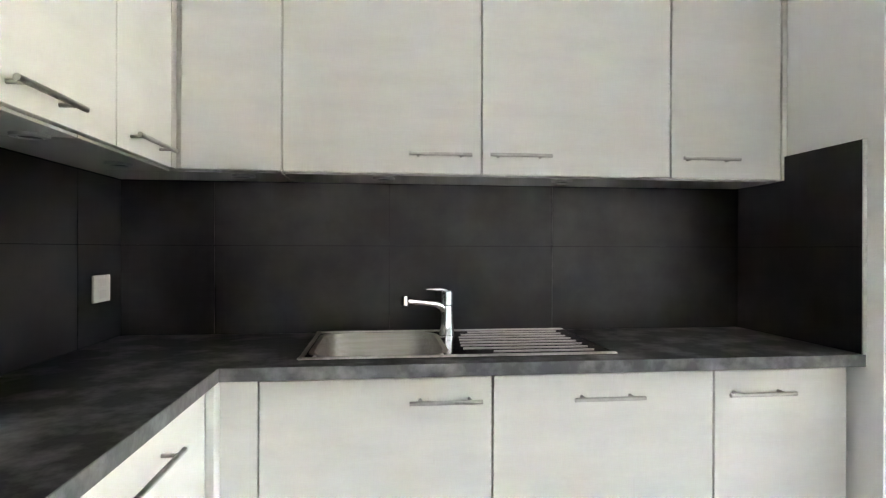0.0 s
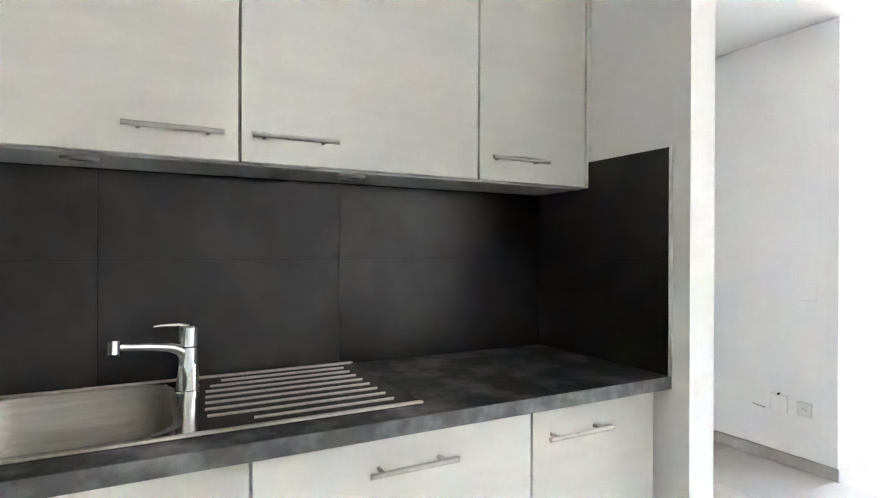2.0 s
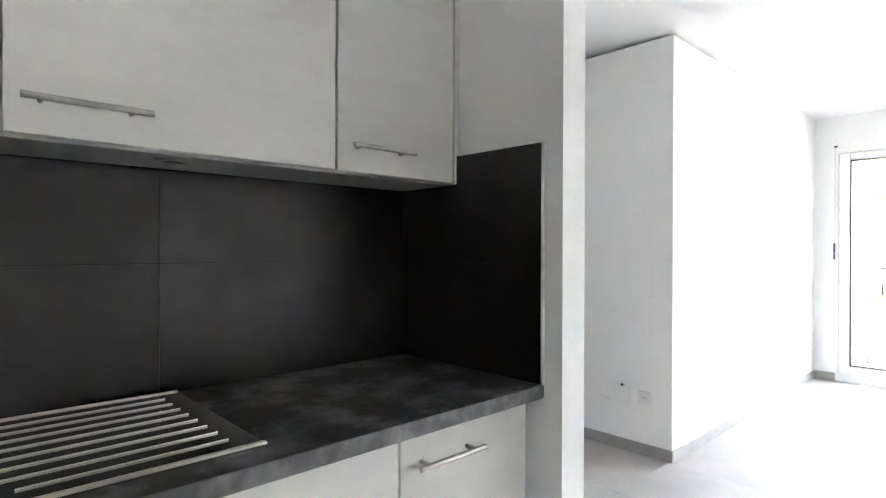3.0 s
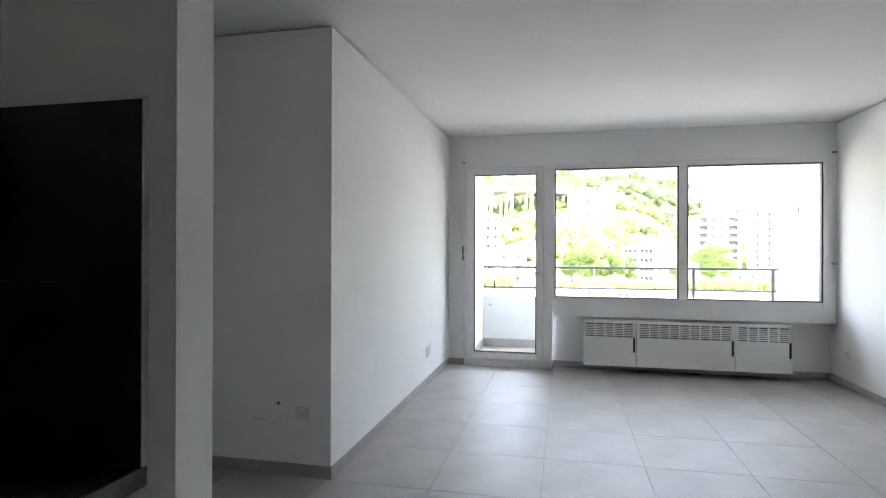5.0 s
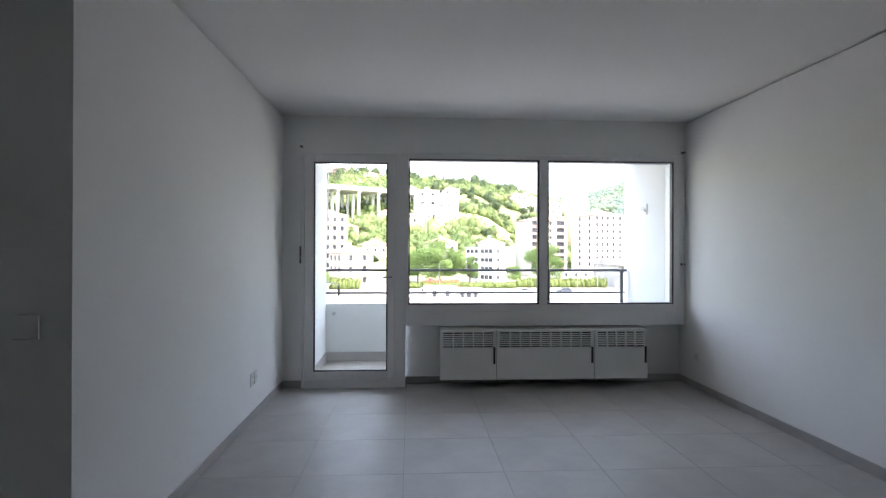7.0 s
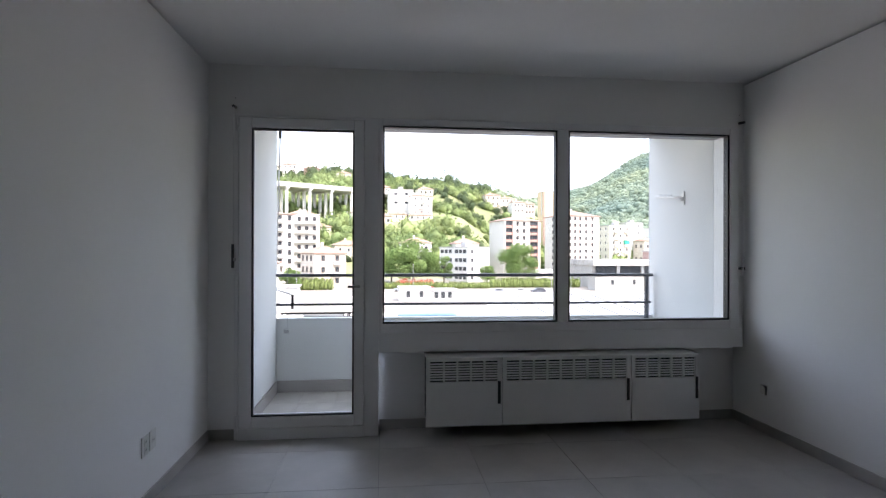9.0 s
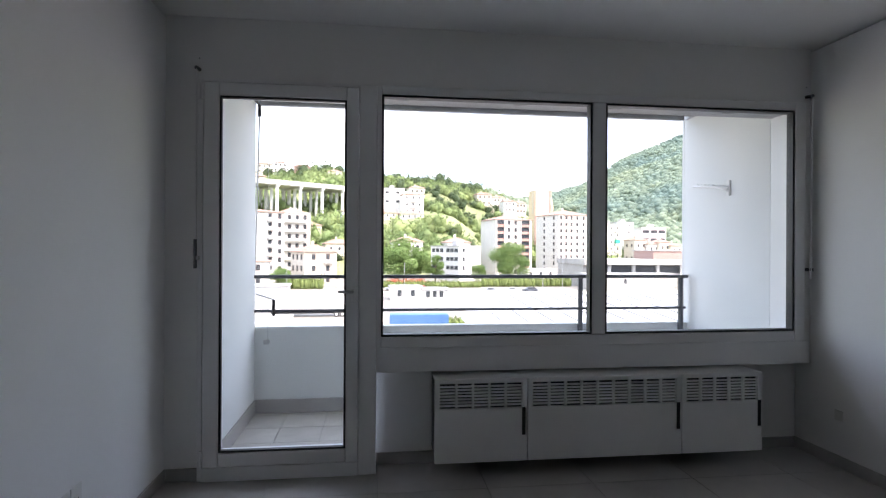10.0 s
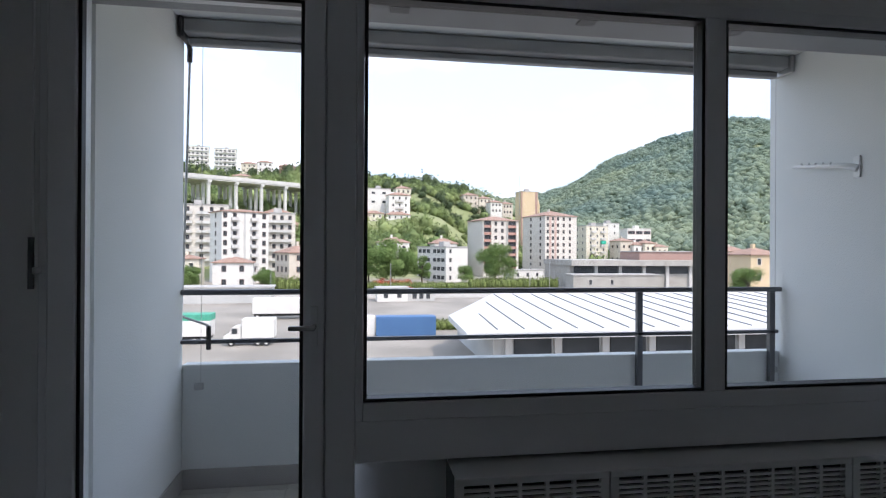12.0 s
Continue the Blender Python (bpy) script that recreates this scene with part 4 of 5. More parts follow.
def building(name, label, corner, z0, z1, yaw, w, d, wall_m, roof="hip", floors=3, front=(), side=(), balc=(), balc_m=None, win=None, win_side=None, roof_m=None, rise=None, loggia=(), strips=()):
    """Local frame: origin at the near corner; the front runs along -y at x = 0, the side along +x at y = 0. front,
    side: fractions along them where windows stand; balc: (fraction, width); loggia: (fraction, width, parapet
    material), a flat dark panel for the shade of a recess, with a parapet on every floor; strips: (fraction, width,
    material), upright bands.
    """
    t = new(name)
    t.empty_display_size = 1
    t.matrix_basis = pose(corner[0], corner[1], z0, 0, 0, yaw)
    tagged(t, label, "building", "houses of the town")
    hh = z1 - z0

    def local(nm, bm, *m):
        return child(nm, mesh_of(nm, bm, *m), t, Matrix.Identity(4))
    local("wall", B(0, d, -w, 0, -6, hh), wall_m)
    o = 0.5
    bm = bmesh.new()
    if roof == "hip":
        rz = rise or min(w, d) * 0.2
        q = min(w, d) / 2
        base = [(-o, -w - o), (d + o, -w - o), (d + o, o), (-o, o)]
        lo = [bm.verts.new((*p, hh - 0.15)) for p in base]
        up = [bm.verts.new((*p, hh + 0.1)) for p in base]
        if w >= d:
            top_ = [bm.verts.new((d / 2, -w + q, hh + rz)), bm.verts.new((d / 2, -q, hh + rz))]
            sides = ((0, 1, (0,)), (1, 2, (1, 0)), (2, 3, (1,)), (3, 0, (0, 1)))
        else:
            top_ = [bm.verts.new((q, -w / 2, hh + rz)), bm.verts.new((d - q, -w / 2, hh + rz))]
            sides = ((0, 1, (1, 0)), (1, 2, (1,)), (2, 3, (0, 1)), (3, 0, (0,)))
        for a, b, ts in sides:
            bm.faces.new([up[a], up[b]] + [top_[i] for i in ts])
        for a in range(4):
            bm.faces.new((lo[a], lo[(a + 1) % 4], up[(a + 1) % 4], up[a]))
        bm.faces.new(lo)
        roof_ob = local("roof", bm, roof_m or M_ROOF)
    else:
        box(bm, -o * 0.6, d + o * 0.6, -w - o * 0.6, o * 0.6, hh, hh + 0.35)
        if hh > 8:
            box(bm, d * 0.3, d * 0.3 + 3, -w * 0.6, -w * 0.6 + 3, hh + 0.35, hh + 2.2)
        roof_ob = local("roof", bm, roof_m or M_FLAT)
    if roof == "hip":
        bm = B(d * 0.4, d * 0.4 + 0.8, -w * 0.4 - 0.8, -w * 0.4, hh + 0.3, hh + (rise or min(w, d) * 0.2) + 0.9)
        ch = child("chimney", mesh_of("chimney", bm, wall_m), roof_ob, Matrix.Identity(4))
    fh = hh / floors
    for u, bw, m in strips:
        local("facade_strip", B(-0.12, 0.05, -w * u - bw / 2, -w * u + bw / 2, 0, hh - 0.3), m)
    for u, bw, m in loggia:
        for side_y in (-bw / 2 - 0.25, bw / 2):
            local("loggia_fin", B(-0.9, 0.05, -w * u + side_y, -w * u + side_y + 0.25, 0, hh - 0.2), wall_m)
        for f in range(1, floors):
            # flat panel on the wall; its dark colour gives the recess's shade
            local("loggia_shade_panel", B(-0.06, 0.05, -w * u - bw / 2, -w * u + bw / 2, fh * f + 1.0, fh * (f + 1) - 0.25), M_PANE)
            local("loggia_parapet", B(-0.95, -0.06, -w * u - bw / 2, -w * u + bw / 2, fh * f - 0.15, fh * f + 1.0), m)
    for f in range(floors):
        z = fh * (f + 0.55)
        for u in front:
            child("window", win or WIN_S, t, pose(0, -w * u, z))
        for u in side:
            child("window", win_side or win or WIN_S, t, pose(d * u, 0, z, 0, 0, -90))
        for u, bw in balc:
            if f:
                child("balcony", BALC[(bw, balc_m.name)], t, pose(0, -w * u, fh * f + 0.1))
    return t


BALC = {}
for bw in (2.6, 3.2, 5.0, 10.5):
    for m in (M_BALC, M_BALR):
        BALC[(bw, m.name)] = balc_mesh(bw, m)

R4, R3, R2 = (0.14, 0.38, 0.62, 0.86), (0.2, 0.5, 0.8), (0.28, 0.72)
APT = "apartment_building"
building(APT, "tall white apartment block with narrow concrete balconies", (195, 46.4), GZ, 14.0, 32, 16, 12, M_HW, "hip", 8, (0.07, 0.27, 0.68, 0.9), (0.5,), ((0.27, 2.6), (0.68, 2.6)), M_BALC, WIN_B, rise=1.2, strips=((0.48, 0.7, M_HG),))
building(APT, "long white apartment block with balcony rows on every floor", (222, 75), GZ, 18.1, 10, 24, 12, M_HB, "flat", 8, (0.1, 0.25, 0.4, 0.6, 0.75, 0.9), (), ((0.25, 10.5), (0.75, 10.5)), M_BALC, WIN_B)
building(APT, "white apartment block with reddish balcony rows", (222, 39), GZ, 15.1, 6, 13, 12, M_HB, "flat", 7, (0.15, 0.4, 0.62, 0.85), (), ((0.5, 10.5),), M_BALC, WIN_B)
building("house", "small white house with hipped terracotta roof", (170, 42.9), GZ, -2.6, 8, 11, 9, M_HW, "hip", 2, R2, R2, win=WIN_B, rise=1.6)
building("house", "cream house with hipped roof by the road", (175, 55.5), GZ, -1.6, 4, 7.4, 8, M_HC, "hip", 2, R2, (), rise=1.2)
building("house", "two-tone cream and beige house with hipped roof and balconies", (178, 22.6), GZ, 0.3, 30, 11, 11, M_HP, "hip", 3, R2, R3, ((0.72, 3.2),), M_BALC, WIN_B, WIN_B, rise=2.6)
for y1, zt, yw in ((168, 101, 10), (142.4, 99.3, 6)):
    building("tower_block", "white high-rise block on the hilltop", (565, y1), 60, zt, yw, 20, 10, M_HW, "flat", 9, (0.12, 0.3, 0.5, 0.7, 0.88), (), ((0.27, 10.5), (0.73, 10.5)), M_BALC, WIN_W)
for (x, y, zt, w, m) in ((525, 109, 79.5, 14, M_HC), (505, 91, 78, 13, M_HW), (490, 70, 73, 13, M_HR), (470, 40, 66, 12, M_HC), (470, 20, 66, 12, M_HW), (435, -80, 45.5, 13, M_HP), (437, -93, 43.3, 11, M_HC), (425, -99.7, 39.3, 10, M_HW), (428, -110, 38.5, 9, M_HP)):
    building("house", "small villa with terracotta roof high on the hillside", (x, y), zt - 9, zt, 12, w, 9, m, "hip", 2, R3, (), win=WIN_B, rise=2.2)
building("house", "long white flat-roofed building beside the viaduct", (345, -2.4), 28, 39, 5, 15, 9, M_HW, "flat", 2, R2, (), win=WIN_W)
building("house", "white hillside house with red roof and wide balcony", (335, -15.7), 22, 34.5, 10, 13, 9, M_HW, "hip", 3, R3, (), ((0.5, 5.0),), M_BALC, rise=2)
building("house", "white three-storey hillside house with red roof", (325, -13.6), 12, 22, 8, 14.5, 9, M_HW, "hip", 3, R4, (), ((0.5, 3.2),), M_BALC, rise=2)
building("house", "low house with red roof on the slope", (325, -0.5), 16, 22.5, 6, 12, 9, M_HC, "hip", 2, R3, (), rise=2)
building("house", "white villa with hipped red roof behind the trees", (235, -7.7), -6, 4.5, 10, 12, 10, M_HW, "hip", 2, R3, (), win=WIN_B, rise=2.4)
building("house", "white villa with hipped red roof behind the trees", (232, -29.6), -6, 4.2, 10, 10, 10, M_HW, "hip", 2, R3, (), win=WIN_B, rise=2.6)
building("house", "pink house with terracotta roof on the slope", (282, 40), 2, 13, 14, 13, 9, M_HC, "hip", 2, R3, (), ((0.5, 5.0),), M_BALR, rise=2.2)
for x, y, dz, w, m in ((300, 18, 9, 12, M_HW), (310, 52, 8, 13, M_HP), (290, 8, 8, 12, M_HC), (410, 10, 9, 14, M_HP), (420, -25, 8, 12, M_HC), (265, 60, 9, 13, M_HW), (450, 100, 9, 14, M_HC)):
    z = ground_z(x, y)
    building("house", "small hillside house with terracotta roof among trees", (x, y), z - 2, z + dz, 10, w, 9, m, "hip", 2, R3, (), win=WIN_B, rise=2.2)
building("house", "low cream house with terracotta roof", (245, 22), -6, 3.5, 14, 12, 9, M_HC, "hip", 2, R3, (), rise=2.2)
building("office_building", "white four-storey flat-roofed office block", (202, -29.8), GZ, 2.4, 27, 10, 19, M_HW, "flat", 4, (0.2,), (0.1, 0.24, 0.38, 0.6, 0.75, 0.9), win=WIN_S, win_side=WIN_W)
building(APT, "beige apartment block with red-brown balconies and terracotta roof", (244.8, -52.7), GZ, 14.9, 12, 18.4, 16.5, M_HB, "hip", 8, (0.37, 0.55), (), win=WIN_B, rise=2.4, loggia=((0.13, 3.6, M_BALR), (0.80, 4.2, M_BALR)))
building(APT, "tall white apartment block with window columns and terracotta roof", (268.4, -90.2), GZ, 19.0, 18, 20, 19.5, M_HB, "hip", 9, (0.08, 0.24, 0.40, 0.58, 0.78), (0.2, 0.62), win=WIN_B, rise=3.2, strips=((0.16, 1.3, M_STRIP), (0.32, 1.3, M_STRIP)))
building("garage", "low glazed pavilion at the foot of the white block", (252, -88), GZ, -6.3, 10, 26, 6, M_HG, "flat", 1, (0.1, 0.3, 0.5, 0.7, 0.9), (), win=WIN_W)
silo = building("silo_tower", "ochre-clad industrial tower behind the apartment blocks", (355, -103.5), 5, 40.4, 6, 12, 10, M_HO, "flat", 1, strips=((0.04, 0.9, M_HR), (0.9, 1.6, M_HR)))
child("mast", mesh_of("mast", cyl(bmesh.new(), (1.5, 0.6, 20), (1.5, 0.6, 47), 0.22, 8, 0.1), M_ALU), silo, Matrix.Identity(4))
child("conveyor", mesh_of("conveyor", sweep(bmesh.new(), [(2, -13.8, 12), (2, -13.2, 27), (2, -11.2, 35.5)], 0.8, 8), M_HO), silo, Matrix.Identity(4))
building("house", "red-roofed block below the ochre tower", (330, -104), 2, 22, 10, 22, 9, M_HP, "hip", 4, (), (), rise=2)
green_block = building(APT, "cream apartment block with green awning and balconies", (305, -127.5), -4, 15.8, 12, 15, 12, M_HC, "flat", 5, R3, R2, ((0.3, 3.2), (0.75, 3.2)), M_BALC)
child("balcony_awning", mesh_of("balcony_awning", B(-1.3, -0.1, -12.9, -9.7, 9.3, 11.3), M_GREENC), green_block, Matrix.Identity(4))
building("house", "plain white block at the foot of the mountain", (345, -156), 2, 19.6, 6, 12, 9, M_HW, "flat", 4, R2, ())
building("office_building", "white modern building with dark red window bands", (330, -165.5), 0, 15.5, 6, 17, 9, M_HW, "flat", 3, (0.17, 0.5, 0.83), (), win=WIN_R, roof_m=M_HW)
for y, zt, w, m in ((-146, 7.2, 9, M_HP), (-154, 5.0, 9, M_HW), (-161, 6.0, 8, M_HC), (-168, 4.0, 9, M_HC)):
    building("house", "small old-town house with terracotta roof", (300, y), -7, zt, 16, w, 9, m, "hip", 2, R2, R2, win=WIN_B, rise=2)
building("house", "terracotta-roofed house among trees", (235, -165), -7, 1.5, 6, 12, 9, M_HP, "hip", 2, R2, (), rise=2.4)

# long industrial building with a ribbon of openings
fac = thing("factory_building", (170, -85, GZ), "long grey concrete factory with dark window bands", "building")
part("wall", B(172, 196, -140, -65.2, GZ - 1, -2.0), M_FAC, fac)
part("parapet", B(169.6, 196.4, -140.5, -64.8, -3.4, -1.6), M_FAC, fac, "pale concrete parapet band")
for k in range(9):
    y = -66.5 - k * 8.2
    part("window_band", B(171.7, 172.05, y - 6.6, y, -6.0, -3.45), M_PANE, fac)
    part("column", B(171.2, 172.05, y - 7.8, y - 6.8, GZ, -3.4), M_BALC, fac)
part("roof_house", B(176, 190, -118, -91.1, -1.6, 1.1), M_HR, fac, "red-brown rooftop block")
part("roof_slab", B(175.6, 190.4, -118.4, -90.7, 1.1, 1.4), M_FLAT, fac)
building("garage", "low white flat-roofed shed", (160, -61.6), GZ, -6.0, 0, 27, 6, M_FAC, "flat", 1, (0.2, 0.45))
building("house", "ochre house with a porch by the yard", (125, -92.5), GZ, 0.6, 6, 9, 8, M_HO, "hip", 3, R2, (), rise=1.8)
building("garage", "small white gatehouse with wide windows", (130, -2.9), GZ, -7.6, 3, 7, 5, M_HW, "flat", 1, R2, ())
building("garage", "small glazed yard office", (131, -9.9), GZ, -8.2, 3, 6.4, 5, M_HG, "flat", 1, (0.25, 0.5, 0.75), ())
building("garage", "low white shed beside the beige apartment block", (215, -58), GZ, -6.5, 8, 14, 6, M_HW, "flat", 1, R3, ())
building("garage", "dark roofed loading shed at the yard's edge", (128, 46), GZ, -7.2, 4, 26, 6, M_HG, "flat", 1)

# viaduct
M_CONC = mat("viaduct_concrete", (0.47, 0.46, 0.44), (0.57, 0.56, 0.54), 0.15, 0.85)
via = thing("viaduct", (330, 50, 20), "long concrete road viaduct on slender paired piers", "bridge")
P0, P1 = Vector((296, 102, 39.5)), Vector((402, -30, 41.5))
dv = (P1 - P0).normalized()
nv = Vector((-dv.y, dv.x, 0)).normalized()
if nv.x < 0:
    nv = -nv


def beam(bm, a, b, across0, across1, z0, z1):
    q = [bm.verts.new(p + nv * s + Vector((0, 0, z))) for p in (a, b) for s, z in ((across0, z0), (across1, z0), (across1, z1), (across0, z1))]
    for k in range(4):
        bm.faces.new((q[k], q[(k + 1) % 4], q[4 + (k + 1) % 4], q[4 + k]))
    bm.faces.new(q[:4])
    bm.faces.new(q[4:])
    return bm


part("deck", beam(bmesh.new(), P0, P1, 0, 22, -1.6, 0), M_CONC, via)
part("parapet", beam(bmesh.new(), P0, P1, -0.3, 0.1, -0.9, 1.1), M_BALC, via)
part("parapet", beam(bmesh.new(), P0, P1, 21.9, 22.3, -0.9, 1.1), M_BALC, via)
L = (P1 - P0).length
for k in range(11):
    c = P0 + (P1 - P0) * ((k + 0.75) / 11)
    for s in (1.2, 7.5, 14, 20.5):
        f = c + nv * s
        part("pier", cyl(bmesh.new(), (f.x, f.y, ground_z(f.x, f.y) - 2), (f.x, f.y, f.z - 2.4), 1.05, 12), M_CONC, via, smooth=True)
    part("crossbeam", beam(bmesh.new(), c - dv * 1.0, c + dv * 1.0, -0.5, 22.5, -2.9, -1.55), M_CONC, via)

# ---- outside: yard ----
M_METAL = mat("white_roof_sheet", (0.52, 0.52, 0.51), (0.62, 0.62, 0.61), 0.25, 0.5)
M_SEAM = mat("roof_seam", (0.20, 0.20, 0.20), (0.28, 0.28, 0.28), 1, 0.7)
wh = thing("warehouse", (60, -40, GZ), "low warehouse with white standing-seam sheet roof", "building")
XE0, XR0 = 54.0, 78.6
E0, E1, R0, R1, EB = (XE0, -8.8), (XE0, -84), (XR0, -17.0), (XR0, -84), (67.7, -9.3)
EZ, RZ_ = -6.3, -4.75
bm = bmesh.new()
q = [bm.verts.new((x, y, z)) for (x, y), z in ((E0, EZ), (E1, EZ), (R1, RZ_), (R0, RZ_), (EB, EZ))]
q2 = [bm.verts.new((v.co.x, v.co.y, v.co.z - 0.6)) for v in q]
bm.faces.new((q[0], q[1], q[2], q[3]))
bm.faces.new((q[0], q[3], q[4]))
bm.faces.new(q2[::-1])
for k in range(5):
    bm.faces.new((q[k], q[(k + 1) % 5], q2[(k + 1) % 5], q2[k]))
part("roof", bm, M_METAL, wh)
for k in range(28):
    y = -12.0 - k * 2.65
    xe = XE0 + min(1, (y - E0[1]) / (R0[1] - E0[1])) * (XR0 - XE0)
    part("roof_seam", sweep(bmesh.new(), [(XE0 + 1.2, y, EZ + 0.05 + (RZ_ - EZ) * 1.2 / (XR0 - XE0)), (xe - 0.2, y, EZ + 0.05 + (RZ_ - EZ) * (xe - XE0) / (XR0 - XE0))], 0.075, 6), M_SEAM, wh)
part("ridge_cap", sweep(bmesh.new(), [(*R0, RZ_ + 0.03), (*R1, RZ_ + 0.03)], 0.12, 6), M_METAL, wh)
part("wall", B(57, 77, -83, -12, GZ, EZ - 0.61), M_HG, wh)
for k in range(14):
    y = -13.5 - k * 5
    part("pillar", B(56.6, 57.05, y - 0.35, y + 0.35, GZ, EZ - 0.61), M_BALC, wh)
    part("window", B(56.85, 57.04, y - 4.4, y - 0.6, -9.4, EZ - 0.9), M_PANE, wh)
M_BLUE = mat("container_blue", (0.05, 0.13, 0.28), (0.07, 0.17, 0.34), 0.5, 0.6)


def container(x, y0, y1, z0, material, label):
    c = thing("shipping_container", (x, (y0 + y1) / 2, z0), label, "container")
    part("body", B(x, x + 2.4, y0, y1, z0, z0 + 2.6), material, c)
    n = int((y1 - y0) / 0.3)
    for k in range(n):
        part("corrugation", B(x - 0.04, x, y0 + 0.1 + k * 0.3, y0 + 0.25 + k * 0.3, z0 + 0.15, z0 + 2.45), material, c)
    for y in (y0, y1 - 0.12):
        part("corner_post", B(x - 0.06, x, y, y + 0.12, z0, z0 + 2.6), material, c)


container(80, -9.5, -1.3, GZ, M_BLUE, "blue corrugated shipping container in the yard")
container(80.5, -1.1, 1.2, GZ, M_HW, "white container beside the blue one")
M_TYRE = mat("tyre", (0.02, 0.02, 0.02), (0.035, 0.035, 0.035), 10, 0.9)
M_GREENT = mat("green_tarpaulin", (0.05, 0.30, 0.20), (0.07, 0.36, 0.25), 1, 0.7)


def lorry(name, x, y0, y1, box_h, label, cab=True, top_m=None):
    """A lorry side-on along y; the cab at the y1 end."""
    t = thing(name, (x, (y0 + y1) / 2, GZ), label, "lorry")
    yb = y1 - (2.0 if cab else 0)
    part("cargo_box", B(x, x + 2.4, y0, yb - 0.1, GZ + 0.95, GZ + 0.95 + box_h, bev=0.05, seg=1), M_HW, t)
    if top_m:
        part("tarpaulin", B(x - 0.03, x + 2.43, y0 - 0.03, yb - 0.07, GZ + 0.95 + box_h * 0.72, GZ + 1.0 + box_h, bev=0.04, seg=1), top_m, t, "green tarpaulin top")
    part("chassis", B(x + 0.4, x + 2.0, y0 + 0.2, y1 - 0.3, GZ + 0.55, GZ + 0.94), M_TYRE, t)
    if cab:
        bm = bmesh.new()
        prof = [(yb, GZ + 0.5), (y1, GZ + 0.5), (y1, GZ + 1.25), (y1 - 0.55, GZ + 1.5), (y1 - 1.1, GZ + 2.35), (yb, GZ + 2.4)]
        a = [bm.verts.new((x + 0.15, *p)) for p in prof]
        b = [bm.verts.new((x + 2.25, *p)) for p in prof]
        bm.faces.new(a)
        bm.faces.new(b[::-1])
        for k in range(6):
            bm.faces.new((a[k], a[(k + 1) % 6], b[(k + 1) % 6], b[k]))
        part("cab", bm, M_HW, t)
        part("side_window", B(x + 0.12, x + 0.16, y1 - 1.6, y1 - 0.95, GZ + 1.5, GZ + 2.15), M_PANE, t)
    for y in (y0 + 0.9, y0 + 1.9, y1 - 0.9):
        w_ = part("wheel", C((x + 0.1, y, GZ + 0.45), (x + 0.45, y, GZ + 0.45), 0.45, 18), M_TYRE, t, smooth=True)
        part("rim", C((x + 0.07, y, GZ + 0.45), (x + 0.12, y, GZ + 0.45), 0.25, 14), M_HW, w_)
    return t


lorry("delivery_van", 74, 11.3, 17.2, 2.3, "white box van parked in the yard")
lorry("lorry_trailer", 100, 5.5, 18.8, 2.6, "long white lorry trailer across the yard", cab=False)
lorry("lorry_trailer", 76, 19.2, 30, 2.7, "white trailer with green top at the yard's edge", cab=False, top_m=M_GREENT)
M_HEDGE = mat("hedge_leaves", (0.10, 0.14, 0.035), (0.18, 0.22, 0.07), 1.2, 0.9, island=0.25, bump=0.8, bscale=4)
M_FLOWER = mat("red_flowers", (0.35, 0.06, 0.04), (0.45, 0.12, 0.06), 1.5, 0.9, island=0.3)


def hedge(name, label, x, y0, y1, h, material, cat="hedge"):
    n = int((y1 - y0) / 0.55)
    spots = [(x + rng.uniform(-0.8, 0.8), y0 + (y1 - y0) * rng.uniform(0, 1), GZ, rng.uniform(0.6, 0.95), h * rng.uniform(0.5, 0.62)) for k in range(n * 4)]
    ob = woods(name, label, spots, material, T1_)
    ob["category"] = cat


hedge("hedge", "clipped bright green hedge along the road", 175, -62, -33, 2.9, M_HEDGE)
hedge("hedge", "bright green hedge below the houses", 168, 16, 29, 3.4, M_HEDGE)
hedge("flower_bed", "red flowering shrubs beside the car park", 176, -15, -3, 2.2, M_FLOWER, "shrub")
hedge("shrub_row", "green shrubs beside the red flowers", 172, -32, 2, 1.9, M_HEDGE, "shrub")
hedge("shrub_row", "low grass verge shrubs beside the container", 86, -15, -10, 1.4, M_HEDGE, "shrub")
M_CAR = [mat("car_paint", c, c, 1, 0.3) for c in ((0.6, 0.6, 0.6), (0.08, 0.09, 0.11), (0.4, 0.05, 0.04), (0.3, 0.32, 0.35))]


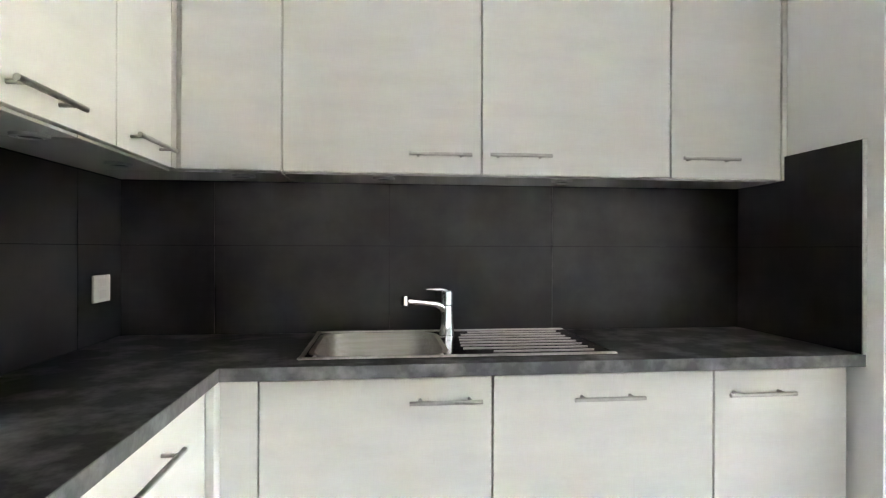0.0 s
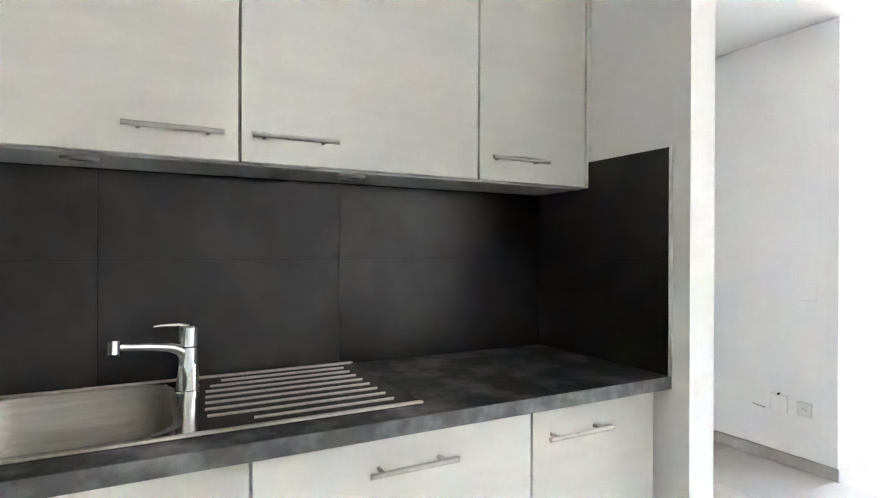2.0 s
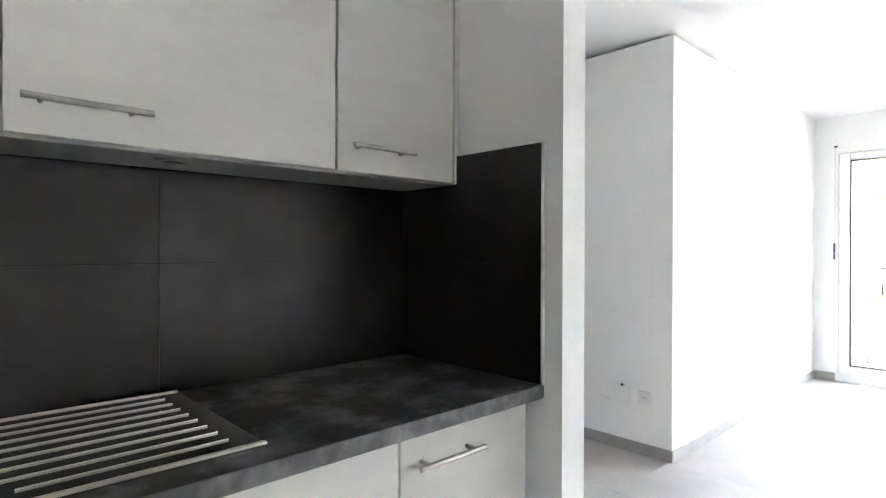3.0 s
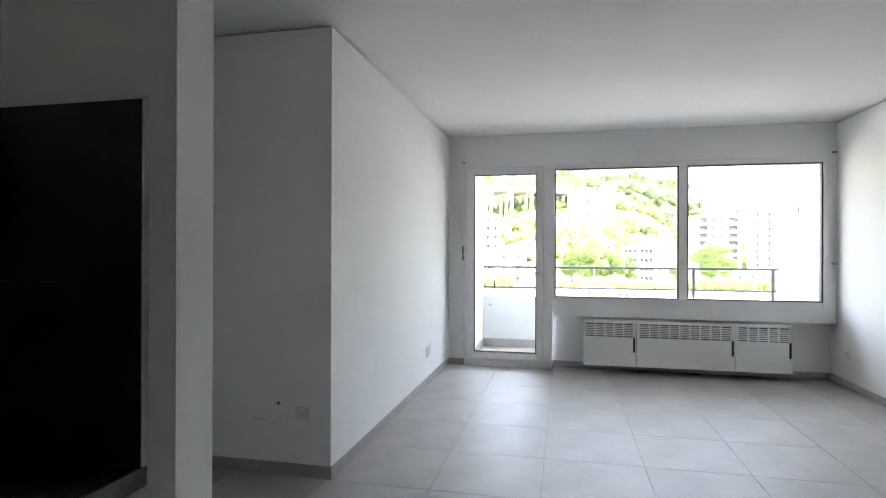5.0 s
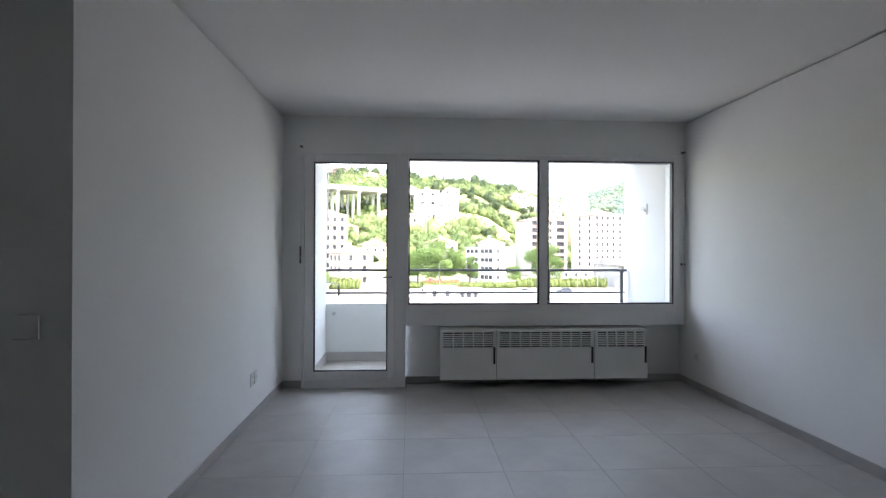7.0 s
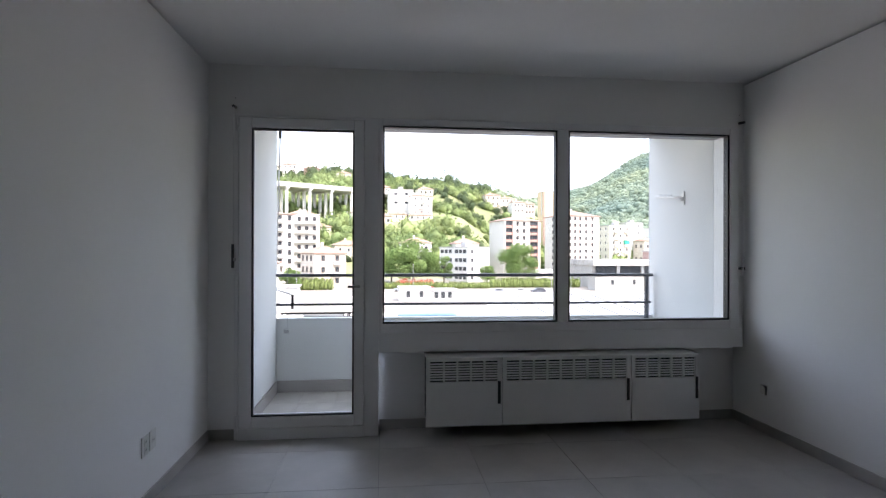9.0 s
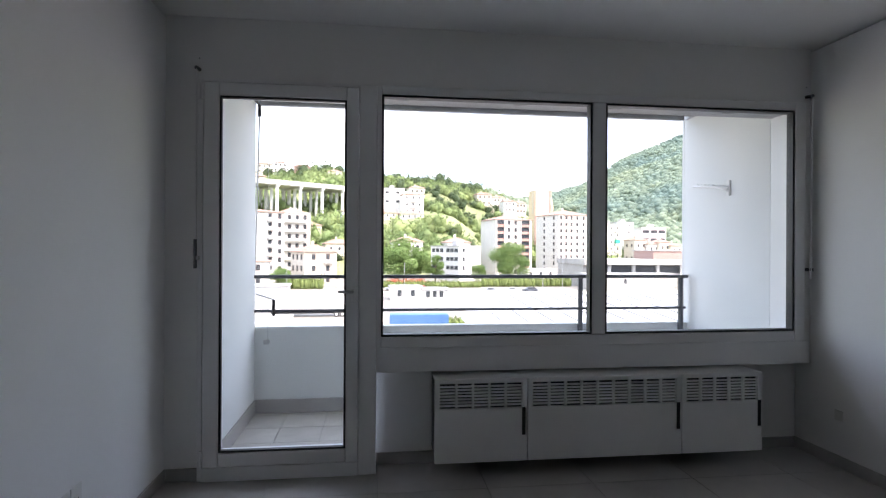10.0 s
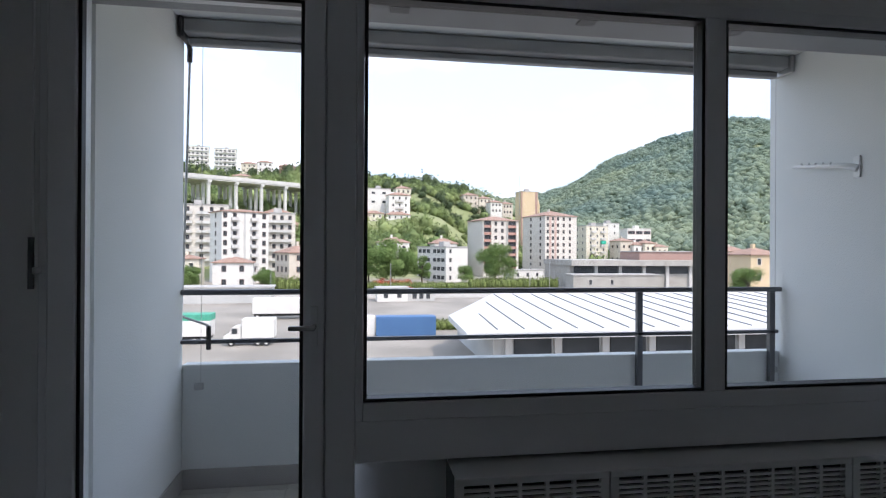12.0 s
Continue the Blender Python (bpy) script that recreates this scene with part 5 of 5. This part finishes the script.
def car(x, y, k):
    t = thing("car", (x, y, GZ), ("silver", "dark grey", "red", "grey")[k % 4] + " small car parked by the road", "car", "parked cars")
    bm = bmesh.new()
    prof = [(-2.0, 0.35), (2.0, 0.35), (2.05, 0.8), (1.1, 0.95), (0.5, 1.42), (-1.1, 1.45), (-1.9, 0.95), (-2.05, 0.7)]
    a = [bm.verts.new((x - 0.8, y + p, GZ + q)) for p, q in prof]
    b = [bm.verts.new((x + 0.8, y + p, GZ + q)) for p, q in prof]
    bm.faces.new(a)
    bm.faces.new(b[::-1])
    for i in range(8):
        bm.faces.new((a[i], a[(i + 1) % 8], b[(i + 1) % 8], b[i]))
    part("body", bm, M_CAR[k % 4], t)
    part("side_window", B(x - 0.82, x - 0.805, y - 1.2, y + 0.6, GZ + 0.98, GZ + 1.34), M_PANE, t)
    for dy in (-1.3, 1.3):
        part("wheel", C((x - 0.85, y + dy, GZ + 0.32), (x - 0.6, y + dy, GZ + 0.32), 0.32, 14), M_TYRE, t, smooth=True)


for k, (x, y) in enumerate(((178, -68), (181, -72), (178, -76), (150, -30), (150, -36), (152, -42), (160, -12), (160, -4))):
    car(x, y, k)
for x, y in ((172, -52), (150, -7), (168, -57), (140, 22)):
    lp = thing("street_lamp", (x, y, GZ), "slender grey street lamp post by the yard", "street lamp", "street lamps")
    part("pole", C((x, y, GZ), (x, y, GZ + 8), 0.1, 8, 0.06), M_ALU, lp, smooth=True)
    part("head", B(x - 0.9, x + 0.1, y - 0.15, y + 0.15, GZ + 8, GZ + 8.15, bev=0.03, seg=1), M_ALU, lp)
S("yard_wall", B(140, 140.3, -34, 60, GZ, GZ + 1.3), M_BALC)

# ---- floor tiles ----
def tile_field(owner, x_lines, y_lines, z, material, gap):
    px, py = x_lines[1] - x_lines[0], y_lines[1] - y_lines[0]
    me = mesh_of("tile", B(-px / 2 + gap, px / 2 - gap, -py / 2 + gap, py / 2 - gap, -0.009, 0), material)
    for x in x_lines:
        for y in y_lines:
            ob = new("tile", me)
            ob.parent = owner
            ob.matrix_parent_inverse = WM[owner].inverted()
            ob.matrix_basis = Matrix.Translation((x + px / 2, y + py / 2, z))


PX = 0.5755
tile_field(floor, [3.932 + PX * k for k in range(-9, 5)], [0.2665 + PX * k for k in range(-4, 7)], 0.0, M_FLOOR, 0.0012)
bal = bpy.data.objects["balcony_floor"]
tile_field(bal, [XO + 0.30 * k for k in range(4)], [1.215 - 0.2925 * k for k in range(11, -3, -1)], 0.0, M_BTILE, 0.0018)
